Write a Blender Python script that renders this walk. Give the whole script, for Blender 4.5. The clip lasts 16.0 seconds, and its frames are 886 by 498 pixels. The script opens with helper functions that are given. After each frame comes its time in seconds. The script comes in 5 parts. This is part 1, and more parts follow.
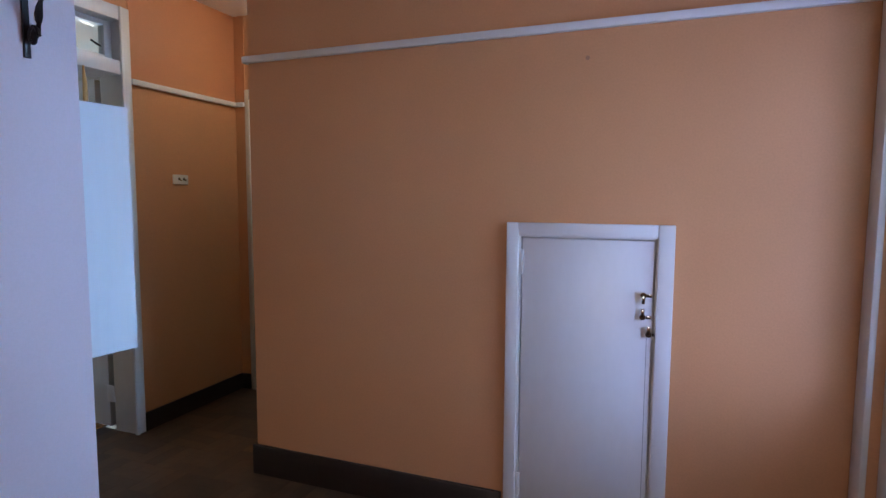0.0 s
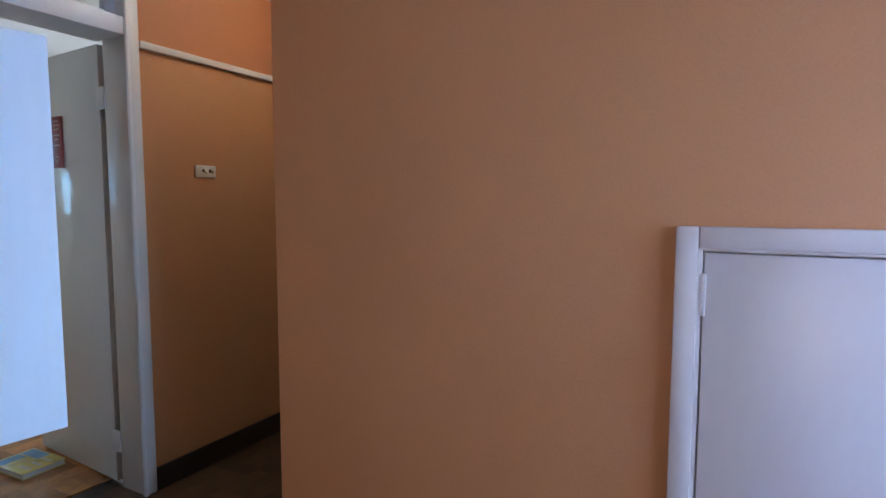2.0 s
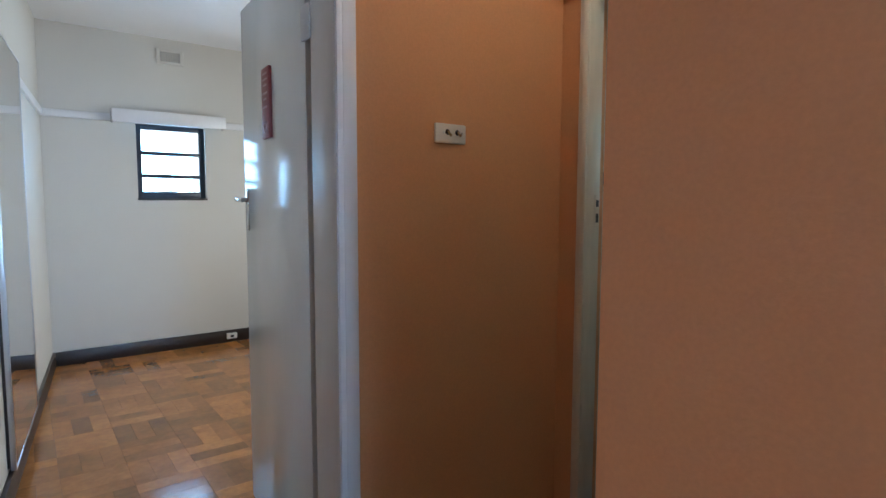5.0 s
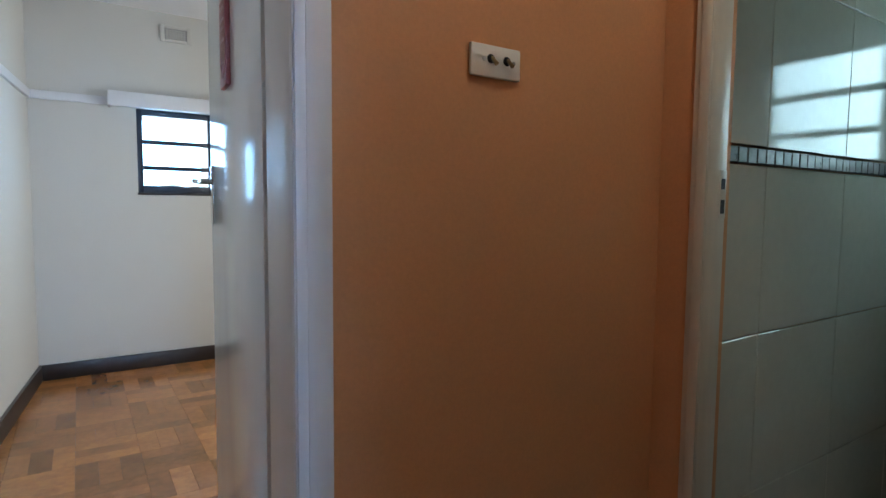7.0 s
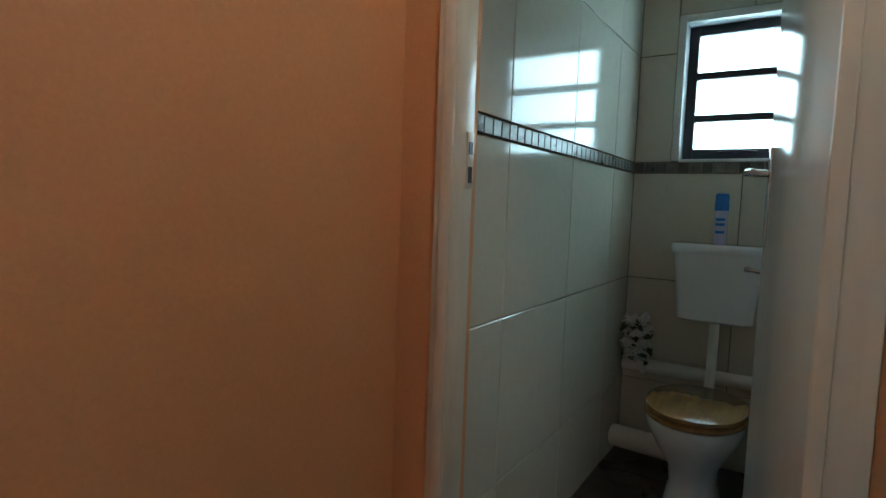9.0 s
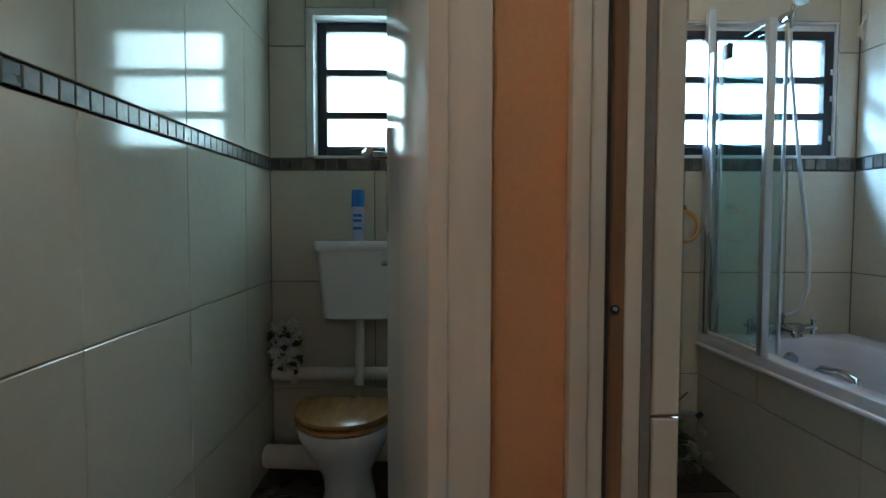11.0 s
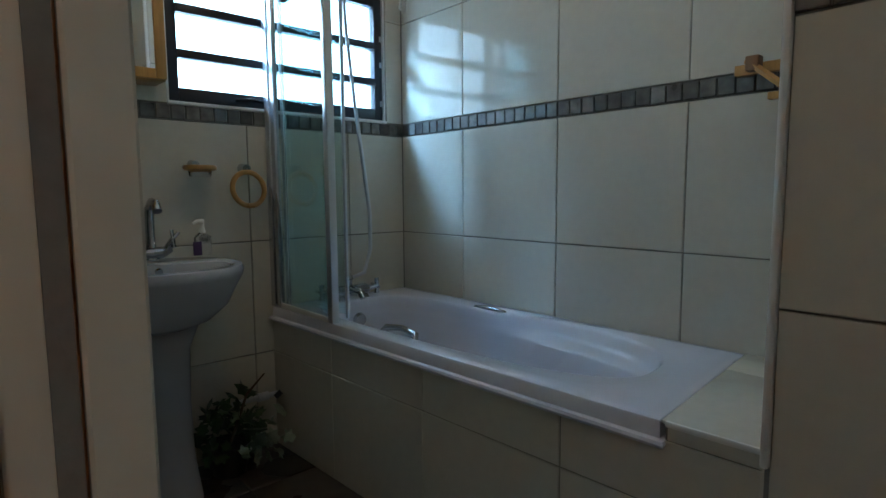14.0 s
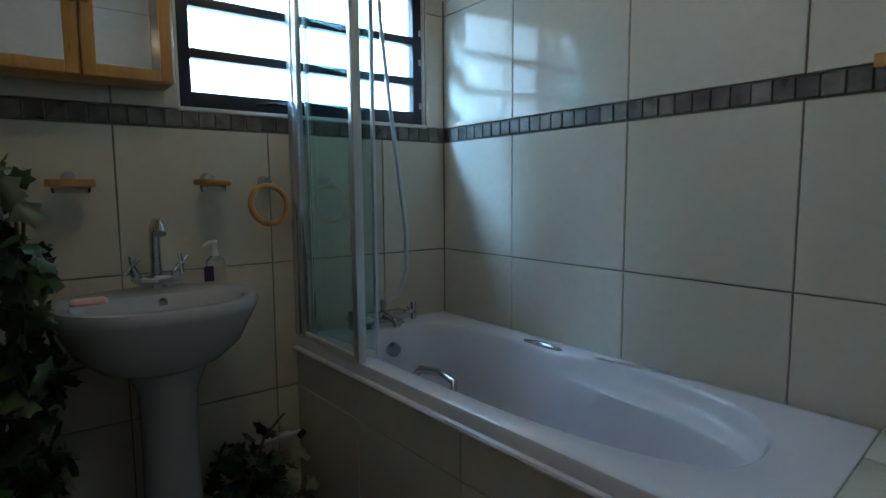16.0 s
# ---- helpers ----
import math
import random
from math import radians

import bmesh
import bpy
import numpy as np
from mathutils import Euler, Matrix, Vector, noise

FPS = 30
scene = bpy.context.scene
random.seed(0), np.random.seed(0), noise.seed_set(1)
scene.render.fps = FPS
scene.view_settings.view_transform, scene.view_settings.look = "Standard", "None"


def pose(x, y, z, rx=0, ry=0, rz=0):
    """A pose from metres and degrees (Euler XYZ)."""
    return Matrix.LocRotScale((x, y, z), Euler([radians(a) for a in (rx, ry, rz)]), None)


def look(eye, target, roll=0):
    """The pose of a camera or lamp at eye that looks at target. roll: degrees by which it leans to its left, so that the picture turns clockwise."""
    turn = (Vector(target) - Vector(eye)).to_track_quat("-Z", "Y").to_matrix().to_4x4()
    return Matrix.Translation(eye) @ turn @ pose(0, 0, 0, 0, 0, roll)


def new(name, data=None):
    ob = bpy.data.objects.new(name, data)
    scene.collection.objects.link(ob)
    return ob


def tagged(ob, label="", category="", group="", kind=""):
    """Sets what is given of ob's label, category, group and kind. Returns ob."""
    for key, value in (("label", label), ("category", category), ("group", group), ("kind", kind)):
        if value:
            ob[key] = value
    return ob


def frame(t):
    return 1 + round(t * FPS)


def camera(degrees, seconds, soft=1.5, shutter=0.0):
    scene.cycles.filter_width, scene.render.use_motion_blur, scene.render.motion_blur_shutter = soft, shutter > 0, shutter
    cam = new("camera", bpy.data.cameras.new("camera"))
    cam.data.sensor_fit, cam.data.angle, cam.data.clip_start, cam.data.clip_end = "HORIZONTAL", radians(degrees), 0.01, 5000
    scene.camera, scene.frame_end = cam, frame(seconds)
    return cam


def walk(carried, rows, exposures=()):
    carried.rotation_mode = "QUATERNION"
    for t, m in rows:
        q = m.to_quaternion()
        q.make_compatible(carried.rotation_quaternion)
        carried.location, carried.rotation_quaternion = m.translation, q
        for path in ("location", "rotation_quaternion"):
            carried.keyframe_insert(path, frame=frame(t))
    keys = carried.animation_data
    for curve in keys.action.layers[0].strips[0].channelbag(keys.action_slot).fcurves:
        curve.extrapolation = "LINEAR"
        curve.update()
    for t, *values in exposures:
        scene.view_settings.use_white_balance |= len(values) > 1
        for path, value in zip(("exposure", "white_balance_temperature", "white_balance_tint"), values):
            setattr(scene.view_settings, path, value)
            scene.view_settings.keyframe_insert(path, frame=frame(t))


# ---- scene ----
cam = camera(76.7, 16.0)
PATH = [
    (0, (0.092, 0.229, 1.373), (-0.616, 2.091, 1.197), 0.3),
    (0.5, (0.041, 0.427, 1.381), (-0.697, 2.277, 1.202), 0.2),
    (1, (-0.095, 0.632, 1.361), (-0.873, 2.467, 1.192), 0.2),
    (1.5, (-0.213, 0.807, 1.346), (-1.036, 2.623, 1.184), 0.2),
    (2, (-0.332, 1.02, 1.337), (-1.272, 2.778, 1.172), 0.1),
    (2.5, (-0.443, 1.194, 1.318), (-1.558, 2.845, 1.149), -0.1),
    (3, (-0.601, 1.328, 1.295), (-1.842, 2.888, 1.131), -0.1),
    (3.5, (-0.806, 1.449, 1.3), (-2.132, 2.936, 1.13), -0.1),
    (4, (-0.989, 1.56, 1.307), (-2.396, 2.969, 1.119), -0.1),
    (4.5, (-1.141, 1.718, 1.295), (-2.655, 3.013, 1.116), -0.0),
    (7, (-1.834, 2.26, 1.215), (-3.505, 3.348, 1.067), 0.5),
    (7.5, (-1.906, 2.396, 1.204), (-3.518, 3.57, 1.059), 0.5),
    (8, (-1.955, 2.481, 1.182), (-3.408, 3.846, 1.019), 1.5),
    (10.5, (-2.019, 2.672, 1.135), (-2.327, 4.645, 1.029), 0.3),
    (11, (-1.974, 2.788, 1.112), (-1.941, 4.786, 1.016), 0.1),
    (11.5, (-1.946, 2.782, 1.106), (-1.631, 4.754, 1.001), -0.1),
    (12, (-1.909, 2.811, 1.092), (-1.339, 4.725, 0.965), -0.3),
    (12.5, (-1.872, 2.879, 1.075), (-1.040, 4.698, 0.926), -0.2),
    (13, (-1.826, 2.975, 1.067), (-0.69, 4.612, 0.888), -0.3),
    (13.5, (-1.802, 3.051, 1.073), (-0.515, 4.569, 0.872), -0.4),
    (14, (-1.762, 3.113, 1.078), (-0.438, 4.598, 0.875), -0.4),
    (14.5, (-1.696, 3.174, 1.085), (-0.37, 4.659, 0.892), -0.4),
    (15, (-1.63, 3.245, 1.117), (-0.305, 4.729, 0.913), -0.5),
    (15.5, (-1.597, 3.312, 1.137), (-0.304, 4.824, 0.927), -0.3),
    (16, (-1.549, 3.343, 1.139), (-0.354, 4.934, 0.932), -0.4),
]
walk(cam, [(t, look(eye, target, roll)) for t, eye, target, roll in PATH],
     [(0, -0.2), (0.8, 0.03), (2, 0.06), (3.4, 0.02), (4.5, 0.26), (6.8, 0.2), (8, 0.5), (10.5, 0.75), (11, 0.62), (11.5, 0.3), (12, 0.08), (13.5, 0.12), (15, 0.05), (16, 0.02)])

# ---- light ----
world = bpy.data.worlds.new("sky_world")
scene.world = world
world.use_nodes = True
wn = world.node_tree.nodes
sky = wn.new("ShaderNodeTexSky")
sky.sky_type, sky.sun_disc, sky.sun_elevation, sky.sun_rotation = "NISHITA", False, radians(48), radians(200)
wn["Background"].inputs[1].default_value = 0.1
world.node_tree.links.new(sky.outputs[0], wn["Background"].inputs[0])


def window_light(name, eye, target, sx, sy, watts, color, spread=180):
    data = bpy.data.lights.new(name, "AREA")
    data.shape, data.size, data.size_y, data.energy, data.color = "RECTANGLE", sx, sy, watts, color
    data.spread = radians(spread)
    ob = new(name, data)
    ob.matrix_world = look(eye, target)
    return ob


window_light("daylight_glazed_door", (2.3, 2.08, 1.55), (-2.0, 1.60, 1.25), 0.75, 1.4, 35, (0.30, 0.56, 1.0), 90)
window_light("daylight_glazed_door_slant", (1.75, 1.0, 1.35), (0.1, 2.4, 0.7), 0.5, 1.2, 15, (0.36, 0.46, 1.0), 120)
# fill for hall and passage, entering by an added south window
window_light("fill_light_hall", (0.08, -2.28, 1.5), (-0.9, 2.0, 1.5), 1.1, 1.15, 8.5, (1.0, 0.77, 0.66), 130)
window_light("daylight_room_window", (-6.60, 2.84, 1.62), (-3.0, 2.84, 0.9), 0.5, 0.56, 12, (0.22, 0.55, 1.0))
window_light("daylight_room_side_window", (-4.9, 4.48, 1.5), (-4.9, 1.5, 0.9), 1.5, 1.2, 25, (0.80, 0.86, 0.92))
# diffusing panes of the toilet and bathroom windows
window_light("daylight_wc_window", (-2.222, 5.475, 1.72), (-2.222, 3.0, 1.72), 0.56, 0.58, 4.8, (0.46, 0.84, 1.0))
window_light("daylight_bath_window", (-0.628, 5.475, 1.72), (-0.628, 3.0, 1.72), 0.96, 0.57, 14, (0.33, 0.64, 1.0))
# the brightest part of the sky beside the house
window_light("daylight_bright_sky", (-2.1, 6.37, 2.94), (-0.60, 5.37, 1.66), 0.6, 0.6, 100, (0.28, 0.59, 1.0), 100)

# ---- materials ----


def surface(name, color, rough=0.5, metal=0.0, spread=0.12, grain=60.0, bump=0.1, big=2.5, stretch=(1, 1, 1), coat=0.0, dark=None, random_tint=0.0, spec=0.5):
    """Principled surface with two scales of variation and a fine relief."""
    m = bpy.data.materials.new(name)
    m.use_nodes = True
    nt = m.node_tree
    n, l = nt.nodes, nt.links
    b = n["Principled BSDF"]
    co = n.new("ShaderNodeTexCoord")
    mp = n.new("ShaderNodeMapping")
    mp.inputs["Scale"].default_value = stretch
    l.new(co.outputs["Object"], mp.inputs[0])
    if random_tint:
        shift = n.new("ShaderNodeObjectInfo")
        far = n.new("ShaderNodeMath")
        far.operation = "MULTIPLY"
        far.inputs[1].default_value = 37.0
        l.new(shift.outputs["Random"], far.inputs[0])
        l.new(far.outputs[0], mp.inputs["Location"])
    fine = n.new("ShaderNodeTexNoise")
    fine.inputs["Scale"].default_value, fine.inputs["Detail"].default_value = grain, 5
    wide = n.new("ShaderNodeTexNoise")
    wide.inputs["Scale"].default_value, wide.inputs["Detail"].default_value = big, 3
    l.new(mp.outputs[0], fine.inputs[0])
    l.new(mp.outputs[0], wide.inputs[0])
    mixf = n.new("ShaderNodeMath")
    mixf.operation = "MULTIPLY_ADD"
    mixf.inputs[1].default_value = 0.45
    l.new(fine.outputs[0], mixf.inputs[0])
    half = n.new("ShaderNodeMath")
    half.operation = "MULTIPLY"
    half.inputs[1].default_value = 0.55
    l.new(wide.outputs[0], half.inputs[0])
    l.new(half.outputs[0], mixf.inputs[2])
    ramp = n.new("ShaderNodeValToRGB")
    lo = dark or tuple(c * (1 - spread) for c in color)
    hi = tuple(min(1, c * (1 + spread * 0.6)) for c in color)
    ramp.color_ramp.elements[0].position, ramp.color_ramp.elements[1].position = 0.33, 0.67
    ramp.color_ramp.elements[0].color, ramp.color_ramp.elements[1].color = (*lo, 1), (*hi, 1)
    l.new(mixf.outputs[0], ramp.inputs[0])
    out = ramp.outputs[0]
    if random_tint:
        info = n.new("ShaderNodeObjectInfo")
        isl = n.new("ShaderNodeNewGeometry")
        add = n.new("ShaderNodeMath")
        add.operation = "ADD"
        l.new(info.outputs["Random"], add.inputs[0])
        l.new(isl.outputs["Random Per Island"], add.inputs[1])
        fr = n.new("ShaderNodeMath")
        fr.operation = "FRACT"
        l.new(add.outputs[0], fr.inputs[0])
        rng = n.new("ShaderNodeMapRange")
        rng.inputs["To Min"].default_value, rng.inputs["To Max"].default_value = 1 - random_tint, 1 + random_tint * 0.6
        l.new(fr.outputs[0], rng.inputs[0])
        hsv = n.new("ShaderNodeHueSaturation")
        l.new(rng.outputs[0], hsv.inputs["Value"])
        l.new(out, hsv.inputs["Color"])
        out = hsv.outputs[0]
    l.new(out, b.inputs["Base Color"])
    rr = n.new("ShaderNodeMapRange")
    rr.inputs["To Min"].default_value, rr.inputs["To Max"].default_value = rough - min(0.07, rough * 0.35), rough + min(0.07, rough * 0.35)
    l.new(wide.outputs[0], rr.inputs[0])
    l.new(rr.outputs[0], b.inputs["Roughness"])
    b.inputs["Metallic"].default_value = metal
    b.inputs["Specular IOR Level"].default_value = spec
    b.inputs["Coat Weight"].default_value = coat
    b.inputs["Coat Roughness"].default_value = 0.08
    if bump:
        bp = n.new("ShaderNodeBump")
        bp.inputs["Strength"].default_value, bp.inputs["Distance"].default_value = bump, 0.004
        l.new(fine.outputs[0], bp.inputs["Height"])
        l.new(bp.outputs[0], b.inputs["Normal"])
    return m


def glass(name, tint=(0.95, 1, 0.98), rough=0.0):
    m = bpy.data.materials.new(name)
    m.use_nodes = True
    b = m.node_tree.nodes["Principled BSDF"]
    b.inputs["Base Color"].default_value = (*tint, 1)
    b.inputs["Transmission Weight"].default_value = 1
    b.inputs["Roughness"].default_value, b.inputs["IOR"].default_value = rough, 1.45
    return m


def glow(name, color, strength):
    m = bpy.data.materials.new(name)
    m.use_nodes = True
    b = m.node_tree.nodes["Principled BSDF"]
    b.inputs["Base Color"].default_value = (*color, 1)
    b.inputs["Emission Color"].default_value = (*color, 1)
    b.inputs["Emission Strength"].default_value = strength
    return m


PEACH = surface("peach_wall_paint", (0.60, 0.286, 0.128), 0.6, spread=0.09, grain=140, bump=0.12, big=1.3)
DEEP_PEACH = surface("deep_orange_wall_paint", (0.50, 0.20, 0.085), 0.6, spread=0.09, grain=140, bump=0.12, big=1.3)
PALE_WALL = surface("pale_pinkish_wall_paint", (0.63, 0.50, 0.53), 0.6, spread=0.05, grain=140, bump=0.12, big=1.3)
CREAM_WALL = surface("off_white_wall_paint", (0.60, 0.57, 0.51), 0.6, spread=0.05, grain=140, bump=0.1, big=1.2)
WHITE_CEIL = surface("white_ceiling_paint", (0.80, 0.80, 0.80), 0.8, spread=0.04, grain=120, bump=0.08)
GLOSS = surface("white_gloss_paint", (0.74, 0.73, 0.73), 0.34, spread=0.025, grain=22, bump=0.05, stretch=(1, 1, 0.25))
SHINY_GLOSS = surface("shiny_white_gloss_paint", (0.74, 0.73, 0.70), 0.15, spread=0.03, grain=22, bump=0.05, stretch=(1, 1, 0.25))
BRUSHED_GLOSS = surface("brush_marked_gloss_paint", (0.74, 0.74, 0.76), 0.07, spread=0.03, grain=55, bump=0.05, big=3, stretch=(1, 1, 0.10))
TRIM = surface("white_trim_paint", (0.70, 0.69, 0.68), 0.32, spread=0.035, grain=40, bump=0.04, stretch=(1, 1, 0.4))
CREAM_TRIM = surface("cream_frame_paint", (0.62, 0.56, 0.46), 0.3, spread=0.12, grain=45, bump=0.1, stretch=(1, 1, 0.15))
BARE_WOOD = surface("bare_brown_wood", (0.24, 0.12, 0.05), 0.5, spread=0.3, grain=40, bump=0.25, big=6, stretch=(3, 3, 0.12))
# serves dark wood and the painted shadow line at the bathroom rebate
DARK_WOOD = surface("dark_stained_wood_and_shade", (0.030, 0.020, 0.016), 0.35, spread=0.3, grain=30, bump=0.12, stretch=(0.3, 0.3, 2))
PARQUET = surface("parquet_wood", (0.38, 0.15, 0.042), 0.13, spread=0.3, grain=34, bump=0.03, big=7, stretch=(1, 1, 1), random_tint=0.42)
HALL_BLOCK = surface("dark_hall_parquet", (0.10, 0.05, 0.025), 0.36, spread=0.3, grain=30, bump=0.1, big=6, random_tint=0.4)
TILE = surface("cream_glazed_tile", (0.58, 0.545, 0.455), 0.09, spread=0.06, grain=30, bump=0.012, big=2, random_tint=0.05, spec=0.42)
# grout grey, borrowed too for the cupboard joint's shadow line
GROUT = surface("grey_grout_and_shadow_line", (0.19, 0.175, 0.155), 0.8, spread=0.2, grain=90, bump=0.2)
MOSAIC = surface("slate_mosaic_tile", (0.15, 0.14, 0.125), 0.30, spread=0.5, grain=28, bump=0.06, big=14, random_tint=0.62)
SLATE = surface("dark_slate_floor_tile", (0.075, 0.055, 0.043), 0.28, spread=0.55, grain=14, bump=0.22, big=4, random_tint=0.35)
SLATE_GROUT = surface("floor_grout", (0.10, 0.095, 0.085), 0.8, spread=0.2, grain=80, bump=0.15)
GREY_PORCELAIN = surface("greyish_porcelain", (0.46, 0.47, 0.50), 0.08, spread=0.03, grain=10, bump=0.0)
PORCELAIN = surface("white_porcelain", (0.74, 0.75, 0.76), 0.07, spread=0.02, grain=10, bump=0.0)
ACRYLIC = surface("white_acrylic_bath", (0.66, 0.66, 0.72), 0.14, spread=0.02, grain=10, bump=0.0)
PLASTIC = surface("white_plastic", (0.72, 0.70, 0.65), 0.35, spread=0.04, grain=60, bump=0.03)
CHROME = surface("chrome", (0.52, 0.53, 0.55), 0.09, 1.0, spread=0.04, grain=30, bump=0.0)
ALU = surface("brushed_aluminium", (0.62, 0.64, 0.66), 0.28, 1.0, spread=0.08, grain=90, bump=0.05, stretch=(1, 1, 0.1))
STEEL_FRAME = surface("dark_painted_steel", (0.018, 0.022, 0.035), 0.35, spread=0.2, grain=60, bump=0.08)
IRON = surface("black_wrought_iron", (0.02, 0.016, 0.016), 0.45, 0.6, spread=0.3, grain=70, bump=0.3)
OAK = surface("golden_oak_seat", (0.36, 0.18, 0.06), 0.2, spread=0.3, grain=28, bump=0.05, big=9, stretch=(4, 0.6, 4), coat=0.4)
PINE = surface("honey_pine", (0.52, 0.27, 0.08), 0.3, spread=0.2, grain=30, bump=0.06, big=8, stretch=(4, 4, 0.5))
RED_WOOD = surface("red_painted_board", (0.27, 0.035, 0.03), 0.45, spread=0.2, grain=50, bump=0.1)
PINK_PAINT = surface("pale_pink_lettering", (0.48, 0.26, 0.25), 0.5, spread=0.1, grain=50, bump=0.0)
BRASS = surface("dull_brass", (0.35, 0.25, 0.13), 0.35, 0.9, spread=0.2, grain=60, bump=0.05)
FILLER = surface("brownish_filler", (0.40, 0.20, 0.11), 0.7, spread=0.15, grain=60, bump=0.1)
BLUE_CAN = surface("blue_can_paint", (0.03, 0.20, 0.62), 0.25, spread=0.06, grain=30, bump=0.0)
LILAC_CAN = surface("pale_lilac_can_paint", (0.55, 0.55, 0.75), 0.25, spread=0.08, grain=30, bump=0.0)
LEAF = surface("ivy_leaf", (0.036, 0.080, 0.024), 0.4, spread=0.3, grain=50, bump=0.2, big=12, random_tint=0.5)
PALE_LEAF = surface("pale_variegated_leaf", (0.25, 0.30, 0.20), 0.5, spread=0.3, grain=50, bump=0.2, big=12, random_tint=0.5)
PETAL = surface("white_cloth_petal", (0.66, 0.68, 0.64), 0.7, spread=0.12, grain=60, bump=0.2, random_tint=0.2)
STEM = surface("brown_stem", (0.08, 0.05, 0.025), 0.7, spread=0.3, grain=50, bump=0.3)
PURPLE = surface("dark_purple_label", (0.05, 0.015, 0.08), 0.4, spread=0.1, grain=40, bump=0.0)
SOAP_PINK = surface("pink_soap", (0.62, 0.36, 0.33), 0.4, spread=0.08, grain=40, bump=0.05)
HOSE = surface("steel_hose", (0.55, 0.57, 0.6), 0.3, 0.8, spread=0.15, grain=200, bump=0.3)
# also blackens the hinge gap of the room door, where only shade lies
BLACK = surface("black_plastic_and_shade", (0.015, 0.015, 0.017), 0.4, spread=0.2, grain=60, bump=0.05)
PAPER_BLUE = surface("book_cover_blue", (0.10, 0.26, 0.42), 0.35, spread=0.5, grain=18, bump=0.02, big=10)
PAPER_YELLOW = surface("book_cover_yellow", (0.55, 0.42, 0.08), 0.35, spread=0.4, grain=25, bump=0.02, big=12)
PAGES = surface("book_pages", (0.62, 0.58, 0.48), 0.8, spread=0.2, grain=120, bump=0.2, stretch=(0.2, 0.2, 6))
MIRROR = surface("mirror_silver", (0.85, 0.87, 0.87), 0.02, 1.0, spread=0.01, grain=5, bump=0.0)
GLASS = glass("clear_window_glass")
SCREEN_GLASS = glass("greenish_screen_glass", (0.72, 0.91, 0.92), 0.02)
CLEAR = glass("clear_bottle_plastic", (0.9, 0.9, 0.95), 0.1)
OUTSIDE = glow("bright_hazy_daylight", (0.88, 0.95, 1.0), 1.7)

# ---- mesh helpers ----
ORIGIN = {}


def box(bm, x0, x1, y0, y1, z0, z1, bevel=0.0, m=None):
    vs = [bm.verts.new((x, y, z)) for z in (z0, z1) for x, y in ((x0, y0), (x1, y0), (x1, y1), (x0, y1))]
    faces = [bm.faces.new([vs[i] for i in f]) for f in ((3, 2, 1, 0), (4, 5, 6, 7), (0, 1, 5, 4), (1, 2, 6, 5), (2, 3, 7, 6), (3, 0, 4, 7))]
    if bevel:
        edges = list({e for f in faces for e in f.edges})
        r = bmesh.ops.bevel(bm, geom=edges, offset=bevel, segments=2, affect="EDGES", profile=0.5)
        vs = list({v for f in r["faces"] for v in f.verts} | {v for v in vs if v.is_valid})
    if m is not None:
        bmesh.ops.transform(bm, matrix=m, verts=[v for v in vs if v.is_valid])
    return bm


def boxes(*rows, bevel=0.0):
    bm = bmesh.new()
    for r in rows:
        box(bm, *r, bevel=bevel)
    return bm


def tube(pts, r, seg=10, bm=None, closed=False):
    """A round tube along points; r is one radius or one for each point."""
    bm = bm or bmesh.new()
    pts = [Vector(p) for p in pts]
    n = len(pts)
    rs = r if isinstance(r, (list, tuple)) else [r] * n
    up = None
    rings = []
    for i, p in enumerate(pts):
        a = pts[(i - 1) % n] if (i or closed) else p
        b = pts[(i + 1) % n] if (i < n - 1 or closed) else p
        d = (b - a).normalized()
        if up is None:
            up = d.orthogonal().normalized()
        else:
            up = (up - d * up.dot(d)).normalized()
        side = d.cross(up)
        rings.append([bm.verts.new(p + (up * math.cos(2 * math.pi * k / seg) + side * math.sin(2 * math.pi * k / seg)) * rs[i]) for k in range(seg)])
    for i in range(n if closed else n - 1):
        a, b = rings[i], rings[(i + 1) % n]
        for k in range(seg):
            f = bm.faces.new((a[k], a[(k + 1) % seg], b[(k + 1) % seg], b[k]))
            f.smooth = True
    if not closed:
        bm.faces.new(rings[0][::-1])
        bm.faces.new(rings[-1])
    bmesh.ops.recalc_face_normals(bm, faces=bm.faces[:])
    return bm


def rings_mesh(rings, caps=(True, True), smooth=True, bm=None):
    """Joins rings of equal count into a skin."""
    bm = bm or bmesh.new()
    vr = [[bm.verts.new(p) for p in ring] for ring in rings]
    k = len(vr[0])
    for a, b in zip(vr, vr[1:]):
        for i in range(k):
            f = bm.faces.new((a[i], a[(i + 1) % k], b[(i + 1) % k], b[i]))
            f.smooth = smooth
    if caps[0]:
        bm.faces.new(vr[0][::-1])
    if caps[1]:
        bm.faces.new(vr[-1])
    bmesh.ops.recalc_face_normals(bm, faces=bm.faces[:])
    return bm


def lathe(profile, x, y, seg=24, caps=(True, True)):
    return rings_mesh([[(x + r * math.cos(2 * math.pi * i / seg), y + r * math.sin(2 * math.pi * i / seg), z) for i in range(seg)] for r, z in profile], caps)


def mesh_of(name, bm, material):
    me = bpy.data.meshes.new(name)
    bm.to_mesh(me)
    bm.free()
    me.set_sharp_from_angle(angle=radians(38))
    me.materials.append(material)
    return me


def part(name, bm, material, parent, label=""):
    """One mesh object under a thing or a part; the mesh is given in world metres."""
    o = ORIGIN[parent]
    bmesh.ops.transform(bm, matrix=Matrix.Translation(-o), verts=bm.verts[:])
    ob = new(name, mesh_of(name, bm, material))
    ob.parent = parent
    ORIGIN[ob] = o
    return tagged(ob, label)


